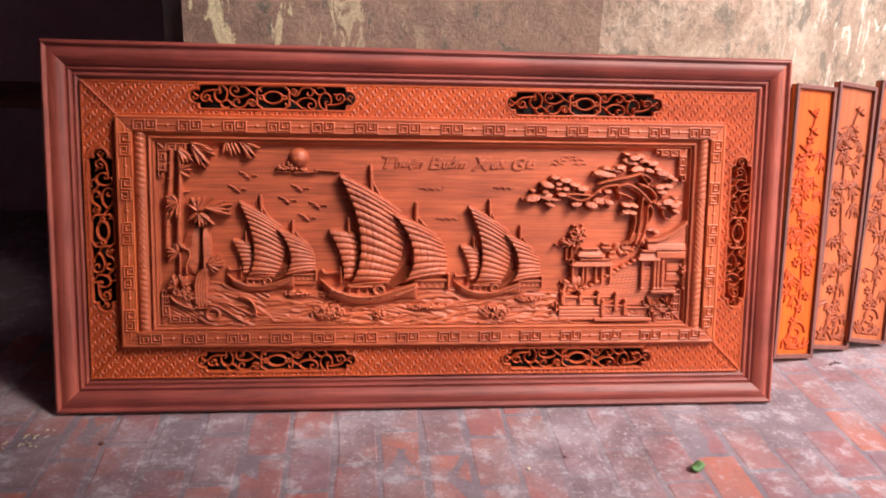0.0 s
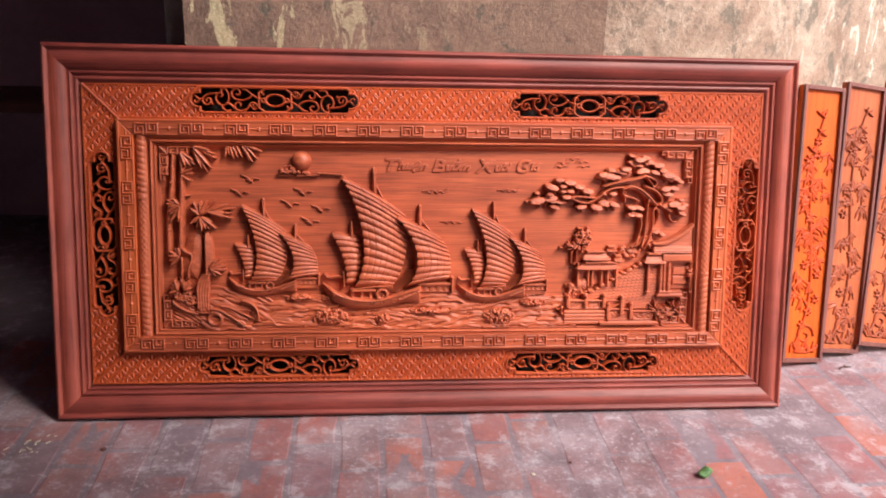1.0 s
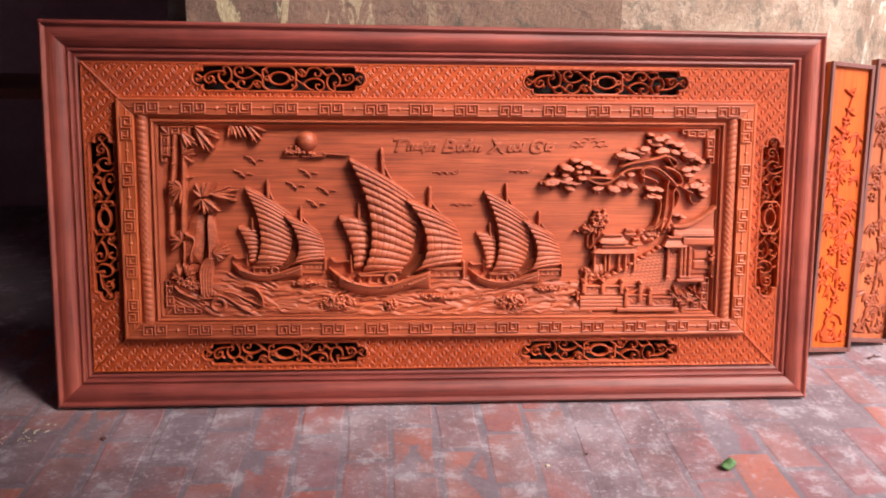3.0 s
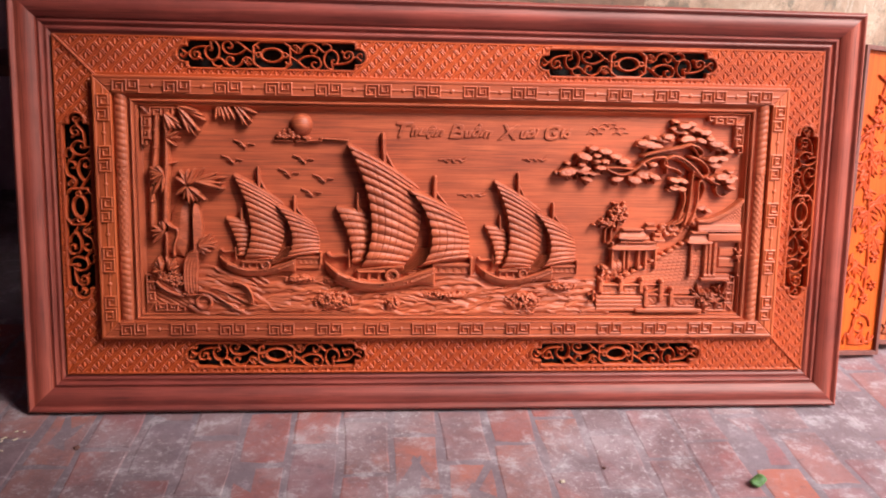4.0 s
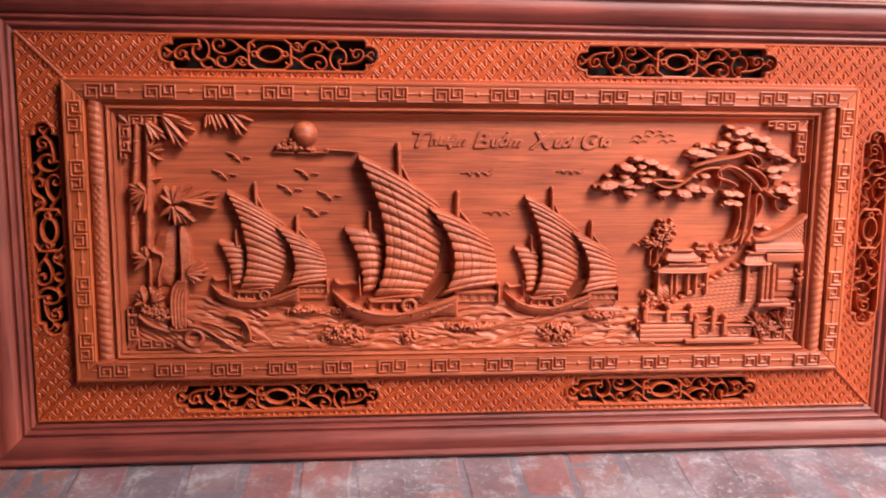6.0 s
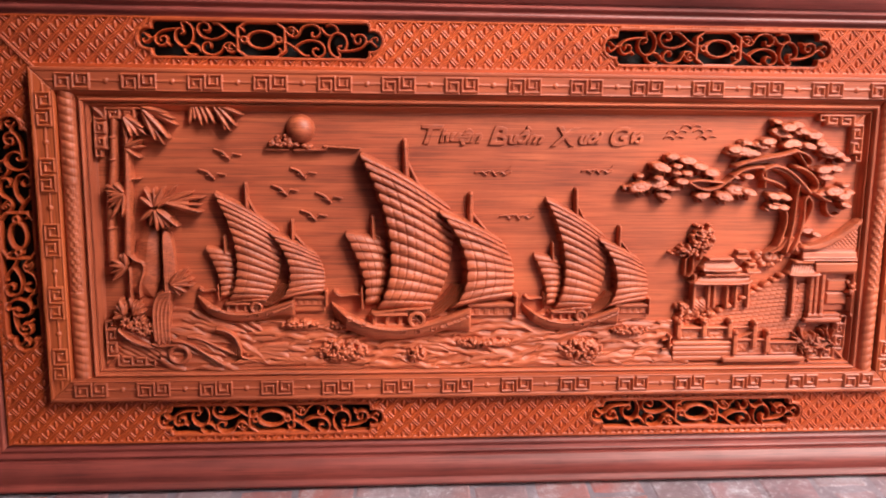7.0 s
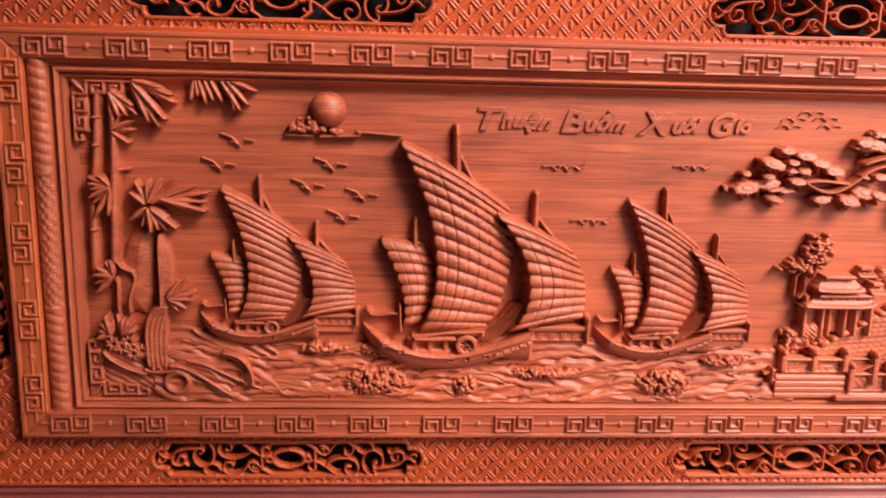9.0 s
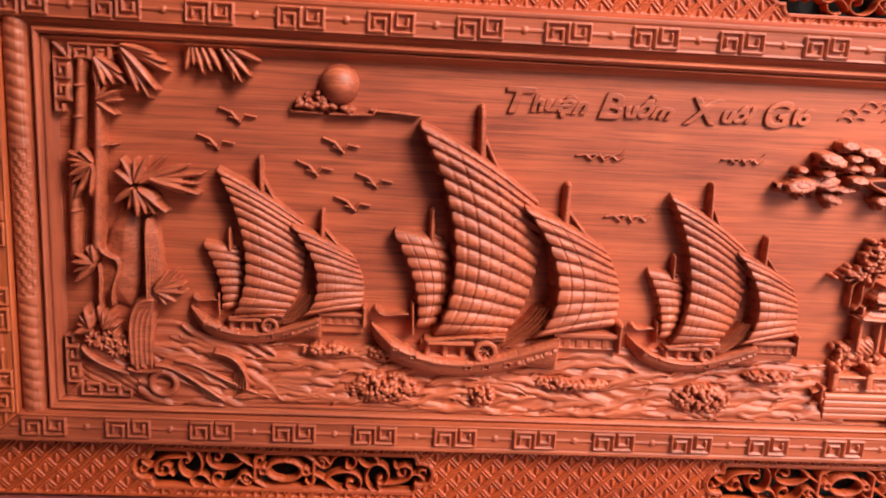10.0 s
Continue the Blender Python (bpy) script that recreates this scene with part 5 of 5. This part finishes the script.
for k in range(90):
    c = (max(1.178, 1.2030 + r.gauss(0, 0.014)), 0.1590 + r.gauss(0, 0.010))
    H = np.maximum(H, pad(U, V, c, r.uniform(0.0025, 0.0060), r.uniform(0.0025, 0.0055), 0.005, G + r.uniform(0.004, 0.014), r.uniform(-0.8, 0.8), 0.4))
for c in ((1.2260, 0.1740), (1.2120, 0.1720)):
    crag = np.hypot((U - c[0]) / 0.013, (V - c[1]) / 0.016)
    H = np.maximum(H, np.where(crag < 1, G + 0.010 + 0.010 * np.sqrt(np.clip(1 - crag * crag, 0, 1)) + 0.0016 * np.cos((U * 0.8 + V) * 900) * (1 - crag), -1))
H = np.where(H > G, H, -1)
carve("rockery", panel, M_RELIEF, U, V, H, G, "carved garden rocks")
U, V = grid(1.150, 1.525, 0.058, 0.240, 0.0012)
terrace = outline(U, V, [(1.2187, 0.1318), (1.3884, 0.2312), (1.4514, 0.1915), (1.4443, 0.1416), (1.4295, 0.1038), (1.2364, 0.1037)])
x, y = (U + 0.55 * V) / 0.0125, (V - 0.1 * U) / 0.0080
odd = (np.floor(y) % 2) * 0.5
fx, fy = (x + odd) % 1 - 0.5, y % 1
H = np.where(terrace > 0, G + 0.010 + 0.0015 * (1 - fy) * (1 - 0.8 * (2 * fx) ** 4), -1)
carve("terrace", panel, M_RELIEF, U, V, H, G, "carved sloping paved terrace")
H = path_rod(U, V, [(1.2244, 0.1381), (1.3913, 0.2331)], 0.0036, 0.0036, 0.018, G)
for k in range(11):
    t = (k + 0.3) / 11
    a, b = (1.2273, 0.1399), (1.3901, 0.2331)
    H = np.maximum(H, pad(U, V, (a[0] + (b[0] - a[0]) * t, a[1] + (b[1] - a[1]) * t + 0.004), r.uniform(0.006, 0.010), r.uniform(0.0035, 0.006), 0.007, G + 0.014, r.uniform(-0.1, 0.7), 0.3))
carve("balustrade", panel, M_RELIEF, U, V, H, G, "carved sloping balustrade")
H = np.full(U.shape, -1.0)
for (ax, ay), (bx, by) in (((1.1820, 0.1050), (1.2885, 0.1313)), ((1.2960, 0.0735), (1.3603, 0.1069)), ((1.3635, 0.0734), (1.4235, 0.1006))):
    H = np.maximum(H, slab(U, V, ax, bx, ay, by, 0.018, G))
    m = 0.006
    d = np.minimum(np.minimum(U - ax - m, bx - m - U), np.minimum(V - ay - m * 0.8, by - m * 0.8 - V))
    H = np.where((d > 0) & (H > G), H - 0.002 + 0.0012 * (value_noise(U, V, 190, 3) > 0.5), H)
    H = np.maximum(H, slab(U, V, ax - 0.001, bx + 0.001, by - 0.003, by + 0.001, 0.024, G))
H = np.maximum(H, slab(U, V, 1.2885, 1.3275, 0.1050, 0.1305, 0.012, G))
H = np.maximum(H, slab(U, V, 1.2885, 1.3275, 0.1275, 0.1315, 0.018, G))
for c, low in (((1.1808, 0.1380), 0.026), ((1.2311, 0.1381), 0.026), ((1.2815, 0.1400), 0.030), ((1.3315, 0.1351), 0.045), ((1.2941, 0.1163), 0.040), ((1.3581, 0.1163), 0.036)):
    H = np.maximum(H, slab(U, V, c[0] - 0.0048, c[0] + 0.0048, c[1] - low, c[1], 0.026, G))
    H = np.maximum(H, pad(U, V, (c[0], c[1] + 0.004), 0.0062, 0.006, 0.012, G + 0.018))
H = np.maximum(H, path_rod(U, V, [(1.2890, 0.1037), (1.3308, 0.1226)], 0.003, 0.003, 0.024, G))
carve("parapet", panel, M_RELIEF, U, V, H, G, "carved parapet with square posts")
H = np.full(U.shape, -1.0)
a, b = (1.1714, 0.0648), (1.2896, 0.1037)
H = np.maximum(H, slab(U, V, a[0], b[0], a[1], b[1], 0.0185, G))
for k in range(4):
    H = np.maximum(H, slab(U, V, a[0], b[0], a[1] + (b[1] - a[1]) * k / 4, a[1] + (b[1] - a[1]) * (k + 0.80) / 4, 0.0205, G, 0.0015))
a, b = (1.2696, 0.0621), (1.4340, 0.0721)
H = np.maximum(H, slab(U, V, a[0], b[0], a[1], b[1], 0.028, G))
a, b = (1.2949, 0.0722), (1.4252, 0.0848)
H = np.maximum(H, slab(U, V, a[0], b[0], a[1], b[1], 0.016, G))
carve("plinth", panel, M_RELIEF, U, V, H, G, "carved stepped plinth")
H = top_of(path_rod(U, V, [(1.0720, 0.0818), (1.1084, 0.0862), (1.1201, 0.0943), (1.1679, 0.1131)], 0.0032, 0.003, 0.026, G), path_rod(U, V, [(1.0728, 0.0693), (1.1093, 0.0724), (1.1334, 0.0799), (1.1691, 0.0962)], 0.0032, 0.003, 0.024, G), *[rod(U, V, (c[0], c[1] + 0.012), (c[0], c[1] - 0.012), 0.0034, 0.0034, 0.03, G) for c in ((1.0723, 0.0775), (1.1102, 0.0787), (1.1330, 0.0862), (1.1624, 0.1037))])
carve("fence", panel, M_RELIEF, U, V, H, G, "carved low rail fence")
U, V = grid(1.370, 1.524, 0.120, 0.355, 0.0012)
a, b = (1.4204, 0.2620), (1.5277, 0.2871)
eave = slab(U, V, a[0] - 0.006, 1.523, a[1], b[1] + 0.006, 0.016, G)
fall = np.clip((b[1] + 0.006 - V) / (b[1] + 0.006 - a[1]), 0, 1)
H = np.where(eave > G, eave + 0.006 * fall + 0.004 * (fall > 0.45) + 0.004 * (fall > 0.80) - np.where(np.abs(V - a[1] - 0.0035) < 0.0012, 0.004, 0), -1)
e = np.clip((U - 1.4114) / (1.523 - 1.4114), 0, 1)
top = 0.2862 + (0.340 - 0.2862) * e ** 1.9
sweep = (U > 1.4114) & (V < top + 0.004) & (V > b[1] - 0.002)
x, y = (U + V) / 0.0085, (U - V) / 0.0085
mesh_pat = 0.002 * ((np.abs(x % 1 - 0.5) > 0.34) | (np.abs(y % 1 - 0.5) > 0.34))
H = np.maximum(H, np.where(sweep, G + 0.016 + mesh_pat, -1))
H = np.maximum(H, np.where(sweep & (V > top - 0.006), G + 0.030, -1))
H = np.maximum(H, roof(U, V, (1.3851, 0.2330), (1.4558, 0.2377), (1.4009, 0.2600), (1.4379, 0.2602), 0.018, 0.003))
carve("gate_roof", panel, M_RELIEF, U, V, H, G, "carved sweeping gate roof")
a, b = (1.4401, 0.2395), (1.5311, 0.2584)
H = top_of(slab(U, V, a[0], 1.523, a[1], b[1], 0.028, G), slab(U, V, a[0] + 0.004, 1.523, a[1] - 0.004, a[1] + 0.003, 0.024, G))
lowv = 0.1590
H = np.maximum(H, slab(U, V, 1.4041, 1.522, lowv, a[1], 0.006, G))
for c in ((1.4041, 0.2282), (1.4400, 0.2284), (1.4499, 0.2285), (1.4623, 0.2285), (1.5252, 0.2289)):
    H = np.maximum(H, slab(U, V, c[0] - 0.004, c[0] + 0.004, lowv - 0.006, a[1], 0.022, G))
    H = np.maximum(H, slab(U, V, c[0] - 0.0058, c[0] + 0.0058, lowv - 0.009, lowv - 0.002, 0.025, G))
for c0, c1 in (((1.4173, 0.1727), (1.4364, 0.2161)), ((1.4759, 0.1729), (1.5178, 0.2227))):
    m = (c0[1] + c1[1]) / 2
    H = np.maximum(H, np.maximum(slab(U, V, c0[0], c1[0], c0[1], m - 0.002, 0.011, G), slab(U, V, c0[0], c1[0], m + 0.002, c1[1], 0.011, G)))
a, b = (1.4288, 0.1403), (1.5022, 0.1567)
H = np.maximum(H, np.maximum(slab(U, V, a[0], b[0], a[1], (a[1] + b[1]) / 2, 0.026, G), slab(U, V, a[0] + 0.004, b[0], (a[1] + b[1]) / 2, b[1], 0.021, G)))
carve("gate", panel, M_RELIEF, U, V, H, G, "carved gateway with columns")
U, V = grid(1.395, 1.520, 0.060, 0.150, 0.0011)
r = random.Random(41)
H = np.full(U.shape, -1.0)
for k in range(15):
    H = fan(U, V, H, (1.4549 + r.gauss(0, 0.017), 0.0960 + r.gauss(0, 0.011)), r.uniform(-40, 60), r.uniform(120, 230), 4, 0.020, 0.0034, 0.010, 0.016, 60 + k)
carve("shrub", panel, M_RELIEF, U, V, np.where(H > G, H, -1), G, "carved leafy shrub")
foam("shrub", 1.5218, 0.2041, 0.008, 0.022, 20, 0.003, 0.006, 0.022, 42, "carved shrub")
foam("shrub", 1.3979, 0.2891, 0.022, 0.016, 24, 0.004, 0.009, 0.012, 43, "carved shrub")
foam("shrub", 1.3516, 0.2615, 0.030, 0.018, 30, 0.004, 0.009, 0.010, 44, "carved shrub")


# ---- row of narrow carved panels ----
def narrow_panel(w, seed, material, cut, label):
    """A tall narrow panel with a dark rim and low floral carving, leaning on the wall."""
    rs = random.Random(seed)
    hgt = 0.858
    thing = empty("narrow_carved_panel")
    tagged(thing, label, "carved panel", "row of narrow carved panels")
    bm = bmesh.new()
    box(bm, 0, w, 0.004, 0.022, 0, hgt, 0.001)
    part("board", bm, material, thing)
    for x0, x1, z0, z1 in ((0, 0.010, 0, hgt), (w - 0.010, w, 0, hgt), (0.0105, w - 0.0105, 0, 0.013), (0.0105, w - 0.0105, hgt - 0.013, hgt)):
        bm = bmesh.new()
        box(bm, x0, x1, -0.008, 0.003, z0, z1, 0.0015)
        part("rim", bm, M_RIM, thing, "dark stained rim")
    U, V = grid(0.013, w - 0.013, 0.014, hgt - 0.014, 0.002)
    H = np.full(U.shape, -1.0)
    base = -0.004
    c = w / 2
    low, high = 0.05, hgt - 0.07
    vine = curve3((c - 0.030, low), (c + 0.085, 0.28), (c - 0.090, 0.50), (c + 0.020, high), 22)
    H = np.maximum(H, path_rod(U, V, vine, 0.0055, 0.0028, 0.006, base))
    curl = [(c + 0.006 + (0.036 - 0.0016 * t) * math.cos(0.42 * t), 0.085 + (0.036 - 0.0016 * t) * math.sin(0.42 * t)) for t in range(20)]
    H = np.maximum(H, path_rod(U, V, curl, 0.0050, 0.0026, 0.006, base))
    for k in range(12):
        fu, fv = vine[2 + (k * 5) % 19]
        fu, fv = fu + rs.uniform(-0.028, 0.028), fv + rs.uniform(-0.02, 0.02)
        for q in range(6):
            a = 6.283 * q / 6 + k
            H = np.maximum(H, pad(U, V, (fu + 0.010 * math.cos(a), fv + 0.010 * math.sin(a)), 0.0068, 0.0044, 0.004, base + 0.003, a, 0.5))
    for tuft in range(34):
        tu, tv = c + rs.uniform(-0.052, 0.052), rs.uniform(0.10, 0.74)
        for q in range(8):
            a = rs.gauss(-1.5, 0.75)
            L = rs.uniform(0.022, 0.046)
            o = (tu + rs.uniform(-0.006, 0.006), tv + rs.uniform(-0.006, 0.006))
            H = np.maximum(H, leaf(U, V, o, (o[0] + L * math.cos(a), o[1] + L * math.sin(a)), rs.uniform(0.0030, 0.0050), rs.uniform(0.003, 0.006), base))
    for k in range(22):
        gu = c + rs.uniform(-0.052, 0.052)
        a = rs.gauss(1.57, 0.5)
        H = np.maximum(H, leaf(U, V, (gu, 0.030), (gu + 0.045 * math.cos(a), 0.030 + rs.uniform(0.02, 0.05) * math.sin(a)), 0.0045, 0.006, base))
    for k in range(3):
        bu, bv = c + rs.uniform(-0.025, 0.025), 0.66 + 0.055 * k
        for a in (2.5, 0.7, -0.4):
            H = np.maximum(H, leaf(U, V, (bu, bv), (bu + 0.022 * math.cos(a), bv + 0.022 * math.sin(a)), 0.004, 0.008, base))
    H = np.where((U < 0.014) | (U > w - 0.014), -1, H)
    carve("carving", thing, cut, U, V, H, base, "low floral carving")
    return thing


ROW = (
    (0.150, (2.064, 0.290), 13, (0.05, 0.25), M_ORANGE, "narrow bright orange carved wooden panel leaning on the wall"),
    (0.155, (2.216, 0.346), 15, (0.085, 0.275), M_ORANGE_B, "narrow reddish orange carved wooden panel leaning on the wall"),
    (0.165, (2.366, 0.380), 17, (0.12, 0.30), M_ORANGE_B, "narrow amber carved wooden panel leaning on the wall"),
    (0.165, (2.519, 0.430), 17, (0.12, 0.30), M_ORANGE_B, "narrow amber carved wooden panel leaning on the wall"),
    (0.142, (1.875, 0.200), 13, (0.0, 0.20), M_ORANGE, "narrow bright orange carved wooden panel behind the large one"))
for k, (w, foot, turn, lean, m, label) in enumerate(ROW):
    th = narrow_panel(w, 11 + k, m, M_ORANGE_CUT if m is M_ORANGE else M_BROWN_CUT, label)
    up = Vector((*lean, math.sqrt(1 - lean[0] ** 2 - lean[1] ** 2)))
    along = Vector((math.cos(radians(turn)), math.sin(radians(turn)), 0))
    along = (along - up * along.dot(up)).normalized()
    into = up.cross(along)
    m3 = Matrix((along, into, up)).transposed().to_4x4()
    start = Vector((*foot, 0)) - along * w
    lift = max(0.0, -start.z, -(Vector((*foot, 0)) + into * 0.022).z, -(start + into * 0.022).z)
    th.matrix_basis = Matrix.Translation(start + Vector((0, 0, lift))) @ m3

# ---- small things on the floor ----
rs = random.Random(5)
bm = bmesh.new()
bmesh.ops.create_uvsphere(bm, u_segments=14, v_segments=8, radius=0.5)
for v in bm.verts:
    v.co.x *= 0.044
    v.co.y *= 0.028
    v.co.z = v.co.z * 0.018 + 0.004 * math.sin(v.co.x * 160) + 0.010
ob = tagged(part("fallen_leaf", bm, M_LEAF, None), "small crumpled green leaf on the brick floor", "leaf")
ob.matrix_basis = pose(1.459, -0.305, 0.001, 0, 0, 25)
for k in range(16):
    bm = bmesh.new()
    box(bm, -0.006, 0.006, -0.002, 0.002, 0, 0.0018, 0.0006, 1)
    ob = tagged(part("wood_chip", bm, M_CHIP, None), "pale wood chip on the dark floor", "wood chip", "scattered wood chips")
    ob.matrix_basis = pose(-0.20 + rs.gauss(0, 0.045), -0.11 + rs.gauss(0, 0.03), 0.002, rs.uniform(-8, 8), rs.uniform(-8, 8), rs.uniform(0, 180)) @ Matrix.Diagonal((rs.uniform(0.5, 1.3), rs.uniform(0.6, 1.4), 1, 1))

bm = bmesh.new()
for p0, p1 in (((-0.022, 0.0, 0.003), (0.0, 0.004, 0.004)), ((0.0, 0.004, 0.004), (0.020, -0.003, 0.003)), ((0.002, 0.004, 0.004), (0.010, 0.014, 0.005))):
    d = Vector(p1) - Vector(p0)
    m = Matrix.Translation((Vector(p0) + Vector(p1)) / 2) @ d.to_track_quat("Z", "Y").to_matrix().to_4x4()
    bmesh.ops.create_cone(bm, cap_ends=True, segments=7, radius1=0.0028, radius2=0.0016, depth=d.length * 1.05, matrix=m)
ob = tagged(part("twig", bm, M_SIDE, None), "short dark twig on the brick floor", "twig")
ob.matrix_basis = pose(2.127, 0.253, 0.0, 0, 0, 15)
for x, y, r, m, label in ((-0.020, -0.132, 0.007, M_SIDE, "small dark stone on the brick floor"), (1.037, -0.284, 0.005, M_CHIP, "small pale stone on the brick floor"), (1.140, -0.236, 0.004, M_SIDE, "small dark stone on the brick floor")):
    bm = bmesh.new()
    bmesh.ops.create_icosphere(bm, subdivisions=2, radius=r)
    for v in bm.verts:
        v.co *= 1 + rs.uniform(-0.18, 0.18)
        v.co.z = v.co.z * 0.6 + r * 0.5
    ob = tagged(part("stone", bm, m, None), label, "stone", "small stones on the floor")
    ob.matrix_basis = pose(x, y, 0.0)

# ---- paving bricks, set along the yard's depth in staggered columns ----
BW, BL, GAP = 0.104, 0.210, 0.010


def brick_mesh():
    """A worn brick: uneven outline, rounded upper edge, slightly dished top."""
    ring = [(-1, -1), (-0.3, -1), (0.4, -1), (1, -1), (1, -0.35), (1, 0.3), (1, 1), (0.3, 1), (-0.4, 1), (-1, 1), (-1, 0.3), (-1, -0.35)]
    pts = [(x * BW / 2 + rs.uniform(-0.0035, 0.0035), y * BL / 2 + rs.uniform(-0.004, 0.004)) for x, y in ring]
    n = len(pts)
    verts = [(x, y, -0.03) for x, y in pts] + [(x, y, -0.0020) for x, y in pts] + [(x * 0.88, y * 0.94, rs.uniform(-0.0005, 0.0003)) for x, y in pts] + [(0, 0, -0.0006)]
    faces = []
    for k in range(n):
        q = (k + 1) % n
        faces += [(k, q, n + q, n + k), (n + k, n + q, 2 * n + q, 2 * n + k), (2 * n + k, 2 * n + q, 3 * n)]
    me = mesh_from("brick", verts, faces)
    me.materials.append(M_BRICK)
    return me


SHAPES = [brick_mesh() for s in range(10)]
for i in range(-11, 27):
    x = 0.045 + i * (BW + GAP)
    for j in range(-7, 5):
        y = -0.02 + j * (BL + GAP) + (0.0, 0.5, 0.18, 0.68)[i % 4] * (BL + GAP)
        if y > 0.62 or x > 2.9 or x < -1.2 or (x < 0.05 and y > 0.5):
            continue
        ob = new("brick", SHAPES[rs.randrange(10)])
        ob.parent = floor
        ob.matrix_basis = pose(x + rs.uniform(-0.003, 0.003), y + rs.uniform(-0.004, 0.004), rs.uniform(-0.0016, -0.0002), rs.uniform(-0.25, 0.25), rs.uniform(-0.4, 0.4), rs.uniform(-0.8, 0.8))
